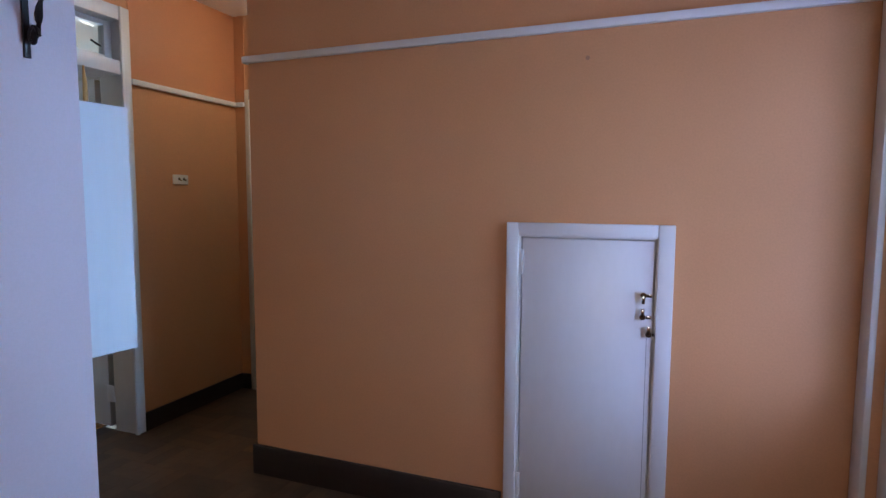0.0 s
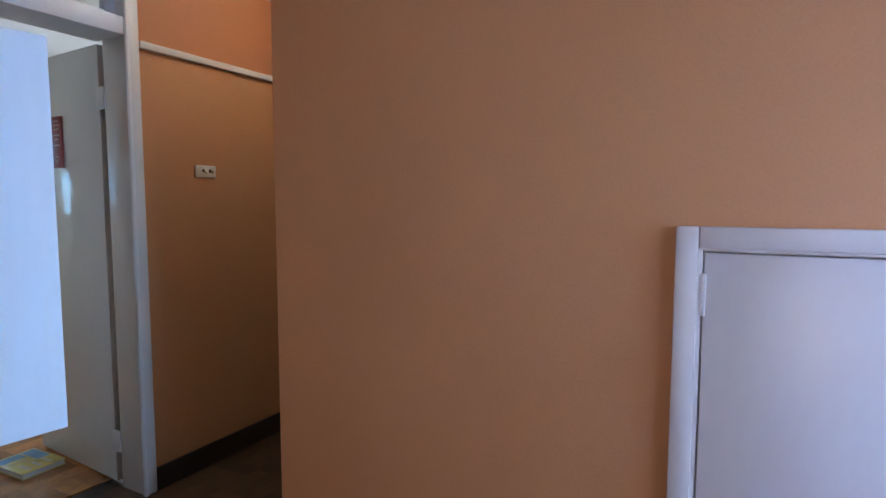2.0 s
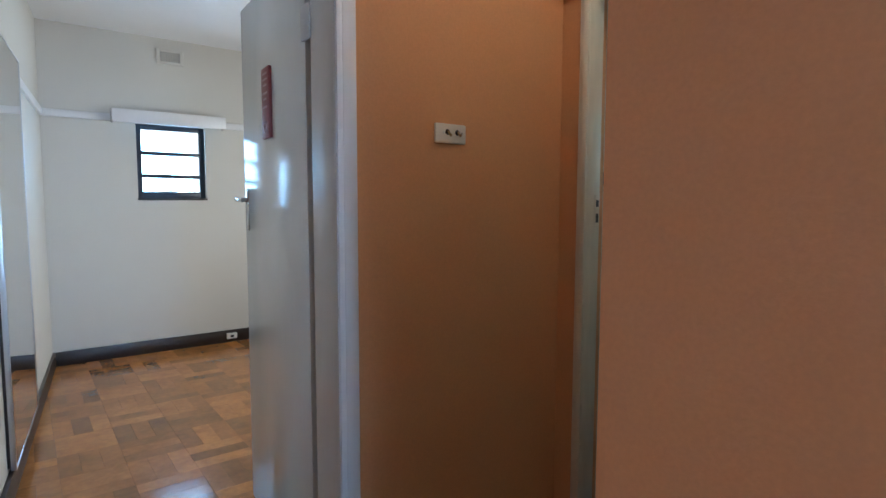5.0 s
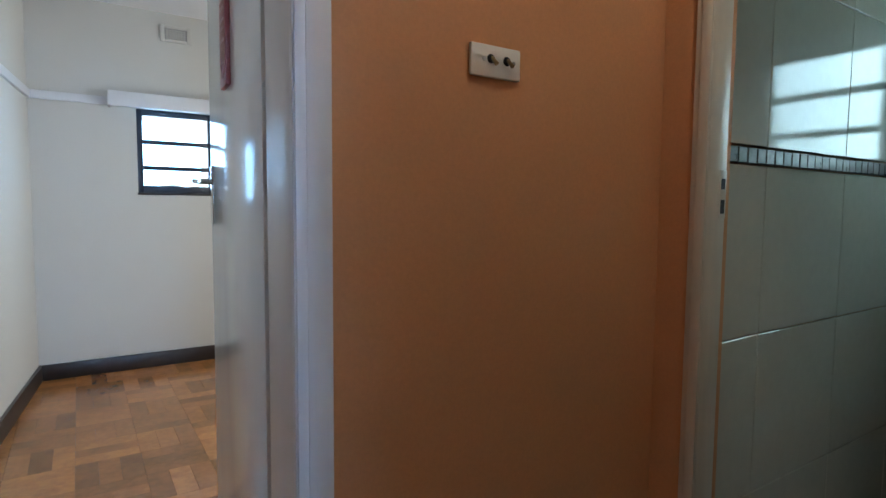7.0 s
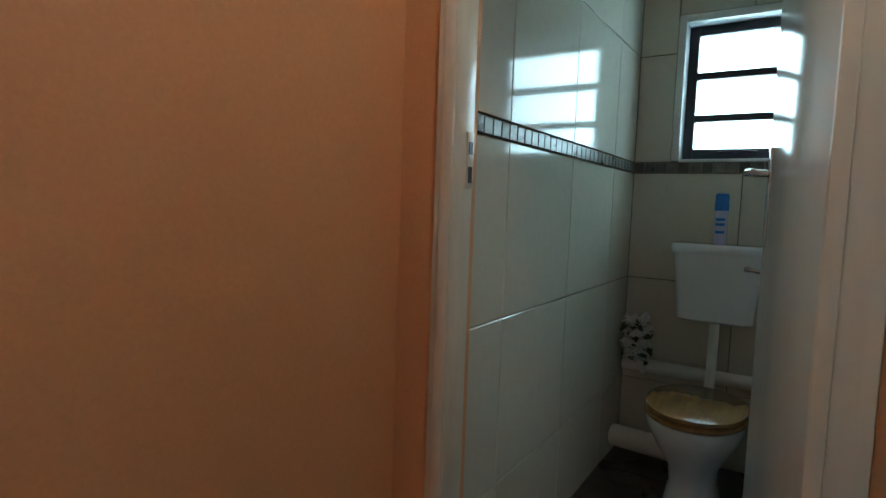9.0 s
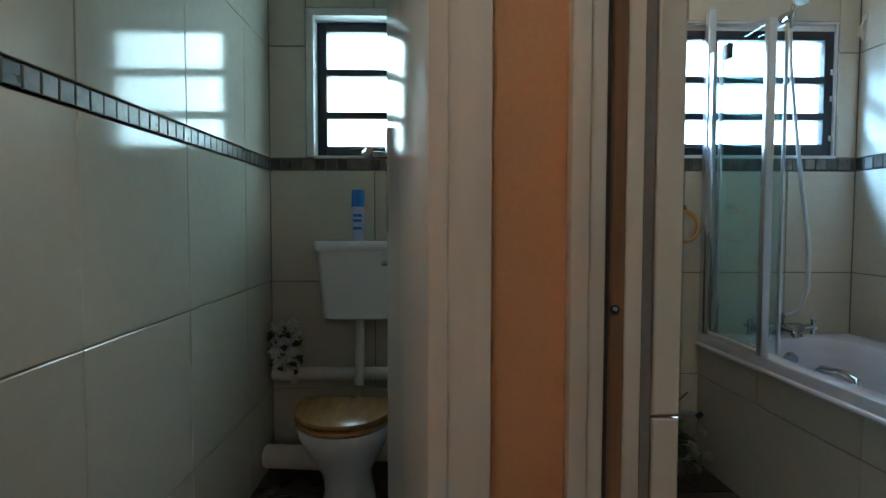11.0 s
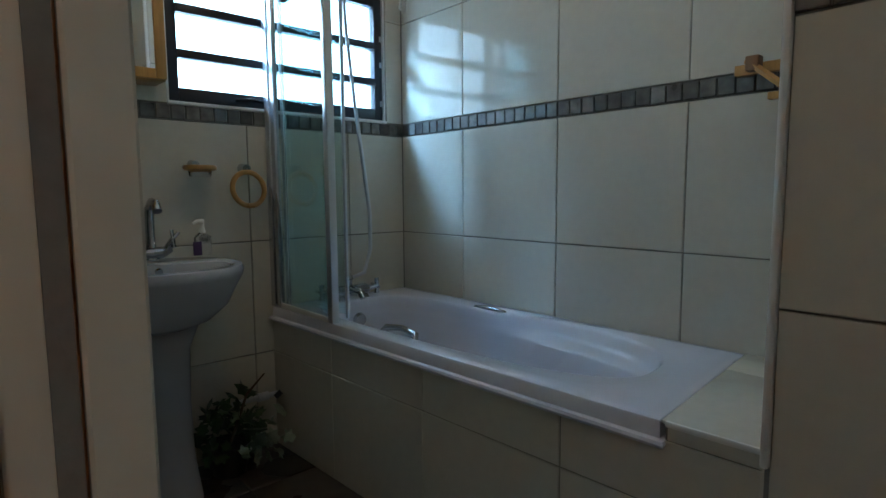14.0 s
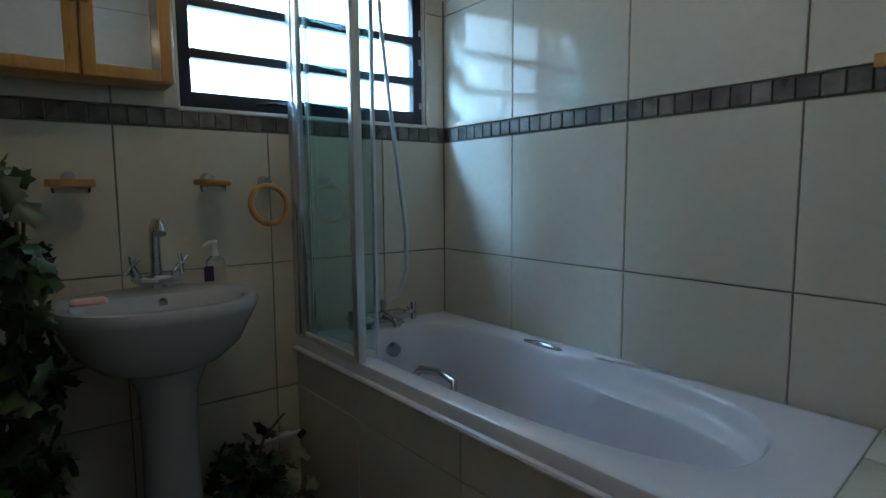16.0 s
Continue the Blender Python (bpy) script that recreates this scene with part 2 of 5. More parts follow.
def thing(name, base, label, category, group="", kind=""):
    """An Empty at the thing's base that carries its parts."""
    ob = new(name)
    ob.empty_display_size = 0.05
    ob.location = base
    ORIGIN[ob] = Vector(base)
    return tagged(ob, label, category, group, kind)


def solid(name, bm, material, label, category, group="", kind=""):
    ob = new(name, mesh_of(name, bm, material))
    ORIGIN[ob] = Vector((0, 0, 0))
    return tagged(ob, label, category, group, kind)


def structure(name, bm, material, label, category):
    return solid(name, bm, material, label, category, kind="structure")


SLABS = {}


def slab(w, h, t, material, chamfer=0.002):
    """A shared tile mesh: w by h, face at +t along local -y, chamfered."""
    key = (round(w, 4), round(h, 4), t, material.name)
    if key not in SLABS:
        bm = bmesh.new()
        c = chamfer
        rings = [[(x, yy, z) for x, z in ((i, i), (w - i, i), (w - i, h - i), (i, h - i))] for yy, i in ((0, 0), (-t + c, 0), (-t, c))]
        rings_mesh(rings, (False, True), False, bm)
        SLABS[key] = mesh_of("piece", bm, material)
    return SLABS[key]


def lay(name, parent, mesh, m):
    ob = new(name, mesh)
    ob.parent = parent
    ob.matrix_basis = Matrix.Translation(-ORIGIN[parent]) @ m
    return ob


def tile_run(wall, corner, turn, us, zs, holes=(), mosaic=None, gap=0.004):
    """Tiles on an upright face. corner: start on the wall's face; turn: degrees about z (0: face looks to -y, running to +x). us, zs: joints."""
    base = Matrix.Translation(corner) @ pose(0, 0, 0, 0, 0, turn)
    for u0, u1 in zip(us, us[1:]):
        for z0, z1 in zip(zs, zs[1:]):
            if mosaic and abs(z0 - mosaic[0]) < 1e-6:
                continue
            cells = [(u0, u1, z0, z1)]
            for ha, hb, hc, hd in holes:
                nxt = []
                for a, b, c, d in cells:
                    if b <= ha + 1e-4 or a >= hb - 1e-4 or d <= hc + 1e-4 or c >= hd - 1e-4:
                        nxt.append((a, b, c, d))
                        continue
                    if a < ha - 0.01:
                        nxt.append((a, ha, c, d))
                    if b > hb + 0.01:
                        nxt.append((hb, b, c, d))
                    if c < hc - 0.01:
                        nxt.append((max(a, ha), min(b, hb), c, hc))
                    if d > hd + 0.01:
                        nxt.append((max(a, ha), min(b, hb), hd, d))
                cells = nxt
            for a, b, c, d in cells:
                lay("tile", wall, slab(b - a - gap, d - c - gap, 0.008, TILE), base @ pose(a + gap / 2, 0, c + gap / 2))
    if mosaic:
        z0, z1, step = mosaic
        u = us[0]
        while u < us[-1] - 0.01:
            w = min(step, us[-1] - u)
            skip = any(u + w > ha and u < hb and z1 > hc + 0.004 and z0 < hd - 0.004 for ha, hb, hc, hd in holes)
            if not skip:
                lay("mosaic_tile", wall, slab(w - 0.004, z1 - z0 - 0.008, 0.009, MOSAIC), base @ pose(u + 0.002, 0, z0 + 0.004))
            u += step

# ---- large structure ----
H = 2.62          # ceiling height
HX0, HX1 = -1.545, 0.755     # hall, west and east faces
HY = 2.435        # hall north face
PX = -2.69       # passage west face
CX = -1.735       # corner of hall and passage
EY = 3.441        # passage end face
BY = 5.346        # outer wall behind the tiles
BX = -0.034       # bathroom east wall behind the tiles
FX = -0.742       # bath front behind the tiles
LX = -1.692       # bathroom west wall behind the tiles

wall_hall_north = structure("wall_hall_north", boxes(
    (CX, -0.416, HY, HY + 0.11, 0, H), (0.10, HX1 + 0.12, HY, HY + 0.11, 0, H),
    (-0.416, 0.10, HY, HY + 0.11, 1.235, H), (-0.416, 0.10, HY, HY + 0.11, 0, 0.05)), PEACH, "peach painted plaster wall of the hall", "wall")
wall_hall_west = structure("wall_hall_west", boxes((HX0 - 0.13, HX0, -2.2, 1.445, 0, H)), PALE_WALL, "pale pinkish painted plaster wall beside the passage", "wall")
# the window opening here is made up to let the fill in
wall_hall_south = structure("wall_hall_south", boxes(
    (HX0, -0.5, -2.3, -2.2, 0, H), (0.68, HX1, -2.3, -2.2, 0, H), (-0.5, 0.68, -2.3, -2.2, 0, 0.85), (-0.5, 0.68, -2.3, -2.2, 2.1, H)), PEACH, "peach painted wall with an added opening for fill light", "wall")
wall_hall_east = structure("wall_hall_east", boxes(
    (HX1, HX1 + 0.12, -2.3, 1.48, 0, H), (HX1, HX1 + 0.12, 2.34, HY, 0, H), (HX1, HX1 + 0.12, 1.48, 2.34, 2.08, H)), PEACH, "peach painted wall with a glazed door", "wall")
wall_passage_south = structure("wall_passage_south", boxes(
    (PX - 0.2, -1.95, 1.33, 1.43, 0, H), (-1.66, HX0 - 0.13, 1.33, 1.43, 0, H), (-1.95, -1.66, 1.33, 1.43, 0, 0.83), (-1.95, -1.66, 1.33, 1.43, 1.69, H)), PEACH, "peach painted passage wall with a wall cupboard", "wall")
wall_passage_west = structure("wall_passage_west", boxes(
    (PX - 0.2, PX, 1.43, 1.72, 0, H), (PX - 0.2, PX, 2.60, EY + 0.1, 0, H), (PX - 0.2, -2.72, EY + 0.1, BY + 0.1, 0, H), (PX - 0.2, PX, 1.72, 2.60, 2.38, H)), PEACH, "peach painted passage wall with a light switch", "wall")
wall_passage_north = structure("wall_passage_north", boxes(
    (PX, -2.575, EY, EY + 0.1, 0, H), (-1.955, -1.819, EY, EY + 0.1, 0, H), (-2.575, -1.955, EY, EY + 0.1, 2.08, H)), PEACH, "peach painted end wall of the passage with the toilet doorway", "wall")
wall_passage_east = structure("wall_passage_east", boxes(
    (CX, CX + 0.05, HY + 0.11, 2.66, 0, H), (-1.819, LX, EY + 0.004, BY, 0, H), (CX, LX, 2.66, EY, 2.08, H)), PEACH, "peach painted wall between the passage and the bathroom", "wall")

# bathroom and toilet shell, grout behind the tiles
wall_bath_north = structure("wall_bath_north", boxes(
    (-2.72, -2.545, BY, BY + 0.2, 0, H), (-1.93, -1.12, BY, BY + 0.2, 0, H), (-0.135, BX + 0.1, BY, BY + 0.2, 0, H),
    (-2.545, -1.93, BY, BY + 0.2, 0, 1.405), (-2.545, -1.93, BY, BY + 0.2, 2.064, H), (-1.12, -0.135, BY, BY + 0.2, 0, 1.415), (-1.12, -0.135, BY, BY + 0.2, 2.02, H)), GROUT, "cream tiled outer wall with two small windows", "wall")
wall_bath_east = structure("wall_bath_east", boxes((BX, BX + 0.1, 2.5, BY, 0, H)), GROUT, "cream tiled wall along the bath with a slate mosaic band", "wall")
wall_bath_south = structure("wall_bath_south", boxes((LX, FX, 2.54, 2.64, 0, H)), GROUT, "cream tiled bathroom wall by the door", "wall")
wall_bath_stub = structure("wall_bath_stub", boxes((FX, BX, 2.55, 3.432, 0, H)), GROUT, "cream tiled partition at the end of the bath", "wall")
wall_bath_west = structure("wall_bath_west", boxes((LX, LX + 0.004, EY + 0.01, BY, 0, H)), GROUT, "cream tiled bathroom wall beside the washbasin", "wall")
wall_wc_west = structure("wall_wc_west", boxes((-2.724, -2.72, EY + 0.1, BY, 0, H)), GROUT, "cream tiled toilet wall with a slate mosaic band", "wall")
wall_wc_east = structure("wall_wc_east", boxes((-1.823, -1.819, EY + 0.1, BY, 0, H)), GROUT, "cream tiled toilet wall behind the door", "wall")

# room beyond the passage
RX = -6.50
wall_room_west = structure("wall_room_west", boxes(
    (RX - 0.2, RX, 1.2, 2.635, 0, H), (RX - 0.2, RX, 3.17, 4.6, 0, H), (RX - 0.2, RX, 2.635, 3.17, 0, 1.305), (RX - 0.2, RX, 2.635, 3.17, 1.914, H)), CREAM_WALL, "off-white plaster wall with a small window", "wall")
wall_room_north = structure("wall_room_north", boxes(
    (RX, -5.7, 4.45, 4.55, 0, H), (-4.1, PX - 0.2, 4.45, 4.55, 0, H), (-5.7, -4.1, 4.45, 4.55, 0, 0.85), (-5.7, -4.1, 4.45, 4.55, 2.1, H)), CREAM_WALL, "off-white plaster wall with a wide window", "wall")
bm = bmesh.new()
SL = pose(RX, 2.0, 0, 0, 0, -6.2)      # the south wall of the room runs a little askew
box(bm, -0.1, 3.63, -0.1, 0, 0, H, m=SL)
wall_room_south = structure("wall_room_south", bm, CREAM_WALL, "off-white plaster wall with a tall mirror", "wall")
wall_room_east = structure("wall_room_east", boxes(
    (PX - 0.206, PX - 0.2, 2.60, 4.45, 0, H), (PX - 0.206, PX - 0.2, 1.4, 1.72, 0, H), (PX - 0.206, PX - 0.2, 1.72, 2.60, 2.38, H)), CREAM_WALL, "off-white room side of the passage wall", "wall")

floor_hall = structure("floor_hall", boxes((PX - 0.2, HX1 + 0.1, -2.3, EY + 0.05, -0.1, -0.008)), DARK_WOOD, "dark worn parquet floor of hall and passage", "floor")
floor_room = structure("floor_room", boxes((RX - 0.1, PX - 0.2, 1.2, 4.55, -0.1, -0.008)), DARK_WOOD, "polished brown parquet floor of the room", "floor")
floor_bath = structure("floor_bath", boxes((PX, BX, EY + 0.05, BY, -0.1, -0.008), (LX - 0.13, BX, 2.5, EY + 0.05, -0.1, -0.008)), SLATE_GROUT, "dark slate tiled floor of bathroom and toilet", "floor")
ceiling = structure("ceiling", boxes((RX - 0.1, HX1 + 0.1, -2.3, BY + 0.1, H, H + 0.08)), WHITE_CEIL, "white painted plaster ceiling", "ceiling")

# bright haze outside the windows
backdrop = structure("backdrop", boxes((-3.6, 1.2, 7.0, 7.02, -0.5, 5), (-9.02, -9.0, 0.5, 5.5, -0.5, 5), (3.0, 3.02, -1.5, 5, -0.5, 5), (-2.6, 1.8, -5.02, -5.0, -0.5, 5), (-8, -2, 7.5, 7.52, -0.5, 5)), OUTSIDE, "overexposed pale daylight outside the windows", "sky")


# ---- trim ----
def trim(name, rows, material, label, category, bevel=0.004):
    ob = thing(name, (rows[0][0], rows[0][2], rows[0][4]), label, category, kind="structure")
    for r in rows:
        part("strip", boxes(r, bevel=bevel), material, ob)
    return ob


trim("picture_rail", [
    (CX - 0.022, HX1, HY - 0.024, HY, 2.006, 2.037), (CX - 0.022, CX, HY, 2.60, 2.006, 2.037),
    (PX, PX + 0.022, 2.60, EY, 2.006, 2.037), (PX + 0.022, -2.607, EY - 0.022, EY, 2.006, 2.037),
    (HX0, HX0 + 0.022, -2.2, 1.43, 2.006, 2.037)], TRIM, "white painted picture rail round hall and passage", "picture rail")
trim("baseboard", [
    (CX - 0.018, -0.478, HY - 0.018, HY, 0, 0.15), (0.163, HX1, HY - 0.018, HY, 0, 0.15), (CX - 0.018, CX, HY, 2.60, 0, 0.15),
    (PX, PX + 0.018, 2.60, EY, 0, 0.11), (PX + 0.018, -2.607, EY - 0.018, EY, 0, 0.11), (HX0, HX0 + 0.018, -2.2, 1.43, 0, 0.13)], DARK_WOOD, "dark stained wooden skirting board", "skirting board")
trim("room_baseboard", [(RX, RX + 0.018, 2.0, 4.45, 0, 0.11)], DARK_WOOD, "dark stained skirting board of the room", "skirting board")
trim("room_picture_rail", [(RX, RX + 0.02, 2.0, 2.46, 1.916, 1.972), (RX, RX + 0.02, 3.32, 4.45, 1.916, 1.972)], TRIM, "white painted picture rail of the room", "picture rail")
for nm, zz, th, mt, lb in (("room_side_baseboard", (0, 0.11), 0.02, DARK_WOOD, "dark skirting board along the mirror wall"), ("room_side_rail", (1.916, 1.972), 0.02, TRIM, "white picture rail above the room floor")):
    bm = bmesh.new()
    box(bm, 0.0, 3.6, 0, th, zz[0], zz[1], 0.003, SL)
    structure(nm, bm, mt, lb, "skirting board" if not zz[0] else "picture rail")


# ---- doors and frames ----
def casing(name, label, rows, material):
    ob = thing(name, rows[0][:1] + rows[0][2:3] + (0,), label, "door frame", kind="structure")
    for nm, r in rows_named(rows):
        part(nm, boxes(r, bevel=0.004), material, ob)
    return ob


def rows_named(rows):
    return [("frame_piece", r) for r in rows]


# frame of the room doorway with its fanlight
fr = casing("door_frame_room", "white gloss painted door frame with a fanlight above", [
    (PX, PX + 0.014, 2.535, 2.60, 0, 2.41), (PX, PX + 0.014, 1.70, 1.78, 0, 2.41), (PX, PX + 0.014, 1.78, 2.535, 2.335, 2.41),
    (PX - 0.165, PX, 2.545, 2.60, 0, 2.38), (PX - 0.2, PX, 1.72, 1.775, 0, 2.38), (PX - 0.2, PX, 1.775, 2.545, 2.335, 2.38),
    (PX - 0.2, PX + 0.01, 1.775, 2.545, 2.045, 2.12), (PX + 0.014, PX + 0.020, 2.537, 2.556, 0, 2.41)], TRIM)
part("fanlight_sash", boxes((PX - 0.10, PX - 0.06, 1.775, 1.81, 2.12, 2.335), (PX - 0.10, PX - 0.06, 2.50, 2.545, 2.12, 2.335), (PX - 0.10, PX - 0.06, 1.81, 2.50, 2.12, 2.15), (PX - 0.10, PX - 0.06, 1.81, 2.50, 2.305, 2.335), bevel=0.003), TRIM, fr)
# the deep gap's shade is put in as a black strip
part("gap_shade", boxes((PX - 0.216, PX - 0.165, 2.594, 2.60, 0.0, 2.045)), BLACK, fr, "black strip painting the shade in the gap behind the hinges")
pane = part("fanlight_pane", boxes((PX - 0.083, PX - 0.079, 1.81, 2.50, 2.15, 2.305)), GLASS, fr)
pane.visible_shadow = False
part("fanlight_stay", tube([(PX - 0.055, 2.47, 2.19), (PX - 0.035, 2.45, 2.185), (PX - 0.03, 2.40, 2.20)], 0.006, 8), IRON, fr, "small black iron fanlight stay")


# room door leaf, open against the room
leaf = thing("door_room", (-2.908, 2.56, 0.012), "white gloss painted flush door standing open into the room", "door", kind="structure")
LM = pose(-2.908, 2.553, 0, 0, 0, 176.3)
bm = bmesh.new()
box(bm, 0.0, 0.745, -0.04, 0.0, 0.012, 2.042, 0.003, LM)
part("leaf", bm, SHINY_GLOSS, leaf)
for z in (0.22, 1.80):
    part("hinge", boxes((-2.912, -2.85, 2.541, 2.549, z - 0.05, z + 0.05), bevel=0.002), TRIM, leaf, "painted butt hinge")
bm = bmesh.new()
box(bm, 0.672, 0.712, 0.0, 0.006, 1.16, 1.33, 0.002, LM)
part("handle_plate", bm, CHROME, leaf, "chrome handle plate")
part("lever_handle", tube([LM @ Vector(p) for p in ((0.692, 0, 1.285), (0.692, 0.04, 1.285), (0.672, 0.052, 1.285), (0.585, 0.05, 1.281))], [0.009, 0.009, 0.009, 0.007], 10), CHROME, leaf, "chrome lever handle")


# deeper paint above the rail in the passage
part("upper_paint", boxes((PX, PX + 0.003, 2.60, EY, 2.041, H), (PX + 0.003, -2.605, EY - 0.003, EY, 2.041, H)), DEEP_PEACH, wall_passage_west, "deep orange paint above the picture rail")
# toilet doorway: frame and leaf, open inwards
wf = casing("door_frame_wc", "cream gloss painted toilet door frame with a brass strike", [
    (-2.604, -2.567, EY - 0.010, EY, 0, 2.12), (-1.977, -1.908, EY - 0.02, EY, 0, 2.12), (-2.567, -1.979, EY - 0.02, EY, 2.05, 2.12),
    (-2.588, -2.562, EY - 0.016, EY - 0.010, 0, 2.12), (-1.981, -1.958, EY - 0.028, EY - 0.02, 0, 2.12),
    (-2.575, -2.567, EY, EY + 0.075, 0, 2.05), (-1.979, -1.955, EY, EY + 0.10, 0, 2.05), (-2.567, -1.979, EY, EY + 0.10, 2.05, 2.08)], CREAM_TRIM)
part("strike_plate", boxes((-2.5672, -2.5645, 3.486, 3.512, 1.195, 1.305), bevel=0.001), CREAM_TRIM, wf, "painted metal strike plate")
for z0, z1 in ((1.262, 1.286), (1.206, 1.238)):
    part("latch_hole", boxes((-2.5650, -2.5638, 3.491, 3.506, z0, z1)), BLACK, wf, "dark latch hole")
wl = thing("door_wc", (-1.975, 3.5, 0.012), "white gloss painted toilet door standing open inwards", "door", kind="structure")
WM = pose(-1.975, 3.5, 0, 0, 0, 100.3)
bm = bmesh.new()
box(bm, 0.0, 0.60, -0.04, 0.0, 0.012, 2.04, 0.003, WM)
part("leaf", bm, SHINY_GLOSS, wl)
bm = bmesh.new()
box(bm, 0.535, 0.572, 0.0, 0.006, 1.09, 1.32, 0.002, WM)
part("handle_plate", bm, CHROME, wl, "chrome handle plate")
part("lever_handle", tube([WM @ Vector(p) for p in ((0.553, 0, 1.26), (0.553, 0.04, 1.26), (0.535, 0.052, 1.26), (0.44, 0.05, 1.257))], [0.009, 0.009, 0.009, 0.007], 10), CHROME, wl, "chrome lever handle")

# bathroom doorway: jambs with the bare wood rebate
bf = casing("door_frame_bath", "cream painted bathroom door frame with a bare brown wooden rebate", [
    (-1.819, -1.797, EY - 0.022, EY + 0.004, 0, 2.10), (-1.797, -1.776, EY - 0.014, EY + 0.004, 0, 2.10), (-1.751, -1.722, EY, EY + 0.012, 0, 2.10),
    (CX + 0.002, -1.692, 2.66, 2.685, 0, 2.10), (-1.80, -1.70, 2.685, EY, 2.06, 2.10)], CREAM_TRIM)
# shadow line at the rebate's edge, drawn as a dark strip
part("rebate_shade_strip", boxes((-1.776, -1.772, EY - 0.012, EY + 0.004, 0, 2.06)), DARK_WOOD, bf, "dark strip painting the shadow line beside the rebate")
part("rebate", boxes((-1.772, -1.751, EY - 0.004, EY + 0.006, 0, 2.06)), BARE_WOOD, bf, "bare brown wooden rebate")
part("screw_hole", tube([(-1.762, EY - 0.004, 1.01), (-1.762, EY - 0.0048, 1.01)], 0.0062, 12), DARK_WOOD, bf, "dark countersunk hole")
part("screw", tube([(-1.762, EY - 0.0048, 1.01), (-1.762, EY - 0.0062, 1.011)], [0.0036, 0.003], 10), CHROME, bf, "small metal screw")
part("door_stop", boxes((-1.729, -1.717, EY - 0.002, EY + 0.016, 0, 2.10)), GROUT, bf, "grey grout strip")

# glazed door of the hall
gd = thing("door_glazed", (HX1, 1.9, 0), "white painted glazed door letting daylight into the hall", "door", kind="structure")
part("frame", boxes((HX1 - 0.02, HX1, 2.335, 2.43, 0, 2.14), (HX1 - 0.02, HX1, 1.40, 1.485, 0, 2.14), (HX1 - 0.02, HX1, 1.485, 2.335, 2.075, 2.14), bevel=0.004), TRIM, gd)
part("leaf", boxes((HX1 + 0.03, HX1 + 0.07, 1.48, 1.58, 0.01, 2.08), (HX1 + 0.03, HX1 + 0.07, 2.24, 2.34, 0.01, 2.08), (HX1 + 0.03, HX1 + 0.07, 1.58, 2.24, 0.01, 0.75), (HX1 + 0.03, HX1 + 0.07, 1.58, 2.24, 1.98, 2.08), (HX1 + 0.035, HX1 + 0.065, 1.58, 2.24, 1.36, 1.39), bevel=0.003), GLOSS, gd)
pn = part("pane", boxes((HX1 + 0.048, HX1 + 0.052, 1.58, 2.24, 0.75, 1.98)), GLASS, gd)
pn.visible_shadow = False


# ---- windows ----
def steel_window(name, label, axis, at, a0, a1, z0, z1, bars, mullions=(), sign=1):
    """A steel window with horizontal bars. axis 'y': in a wall across y at that place; 'x': across x."""
    mid = (a0 + a1) / 2
    base = (mid, at, z0) if axis == "y" else (at, mid, z0)
    ob = thing(name, base, label, "window", kind="structure")

    def bx(p0, p1, q0, q1, d0, d1):
        return (p0, p1, at + d0, at + d1, q0, q1) if axis == "y" else (at + d0, at + d1, p0, p1, q0, q1)
    w = 0.042
    part("window_frame", boxes(bx(a0, a0 + w, z0, z1, -0.02, 0.02), bx(a1 - w, a1, z0, z1, -0.02, 0.02), bx(a0 + w, a1 - w, z0, z0 + w + 0.012, -0.02, 0.02), bx(a0 + w, a1 - w, z1 - w, z1, -0.02, 0.02), bevel=0.002), STEEL_FRAME, ob, "dark painted steel frame")
    for m in mullions:
        part("mullion", boxes(bx(m - 0.02, m + 0.02, z0 + w, z1 - w, -0.022, 0.018), bevel=0.002), STEEL_FRAME, ob)
    for b in bars:
        part("glazing_bar", boxes(bx(a0 + w, a1 - w, b - 0.016, b + 0.016, -0.03, 0.012), bevel=0.002), STEEL_FRAME, ob)
    zs = [z0 + w + 0.012] + list(bars) + [z1 - w]
    us = [a0 + w] + list(mullions) + [a1 - w]
    for za, zb in zip(zs, zs[1:]):
        for ua, ub in zip(us, us[1:]):
            p = part("pane", boxes(bx(ua, ub, za, zb, 0.0, 0.004)), GLASS, ob)
            p.visible_shadow = False
    return ob


bw = steel_window("window_bath", "dark steel bathroom window with horizontal bars", "y", BY + 0.035, -1.112, -0.143, 1.419, 1.985, (1.597, 1.762), (-0.70,))
part("reveal", boxes((-0.143, -0.135, BY + 0.002, BY + 0.16, 1.419, 2.012), (-1.12, -1.112, BY - 0.004, BY + 0.16, 1.419, 2.012), (-1.12, -0.135, BY - 0.004, BY + 0.16, 2.012, 2.02), (-1.112, -0.143, BY + 0.02, BY + 0.05, 1.985, 2.012)), TRIM, bw, "white painted window reveal")
part("window_sill", boxes((-1.12, -0.135, BY - 0.012, BY + 0.012, 1.405, 1.419), bevel=0.004), TRIM, bw, "white painted sill")
part("window_stay", tube([(-0.86, BY + 0.012, 1.445), (-0.80, BY - 0.004, 1.452), (-0.74, BY + 0.012, 1.447)], 0.006, 8), IRON, bw)
for z in (1.50, 1.68, 1.80):
    part("hinge_pin", tube([(-0.152, BY + 0.012, z - 0.012), (-0.152, BY + 0.012, z + 0.012)], 0.006, 8), ALU, bw, "small pale hinge pin")
ww = steel_window("window_wc", "dark steel toilet window with horizontal bars", "y", BY + 0.10, -2.513, -1.93, 1.41, 2.03, (1.605, 1.80))
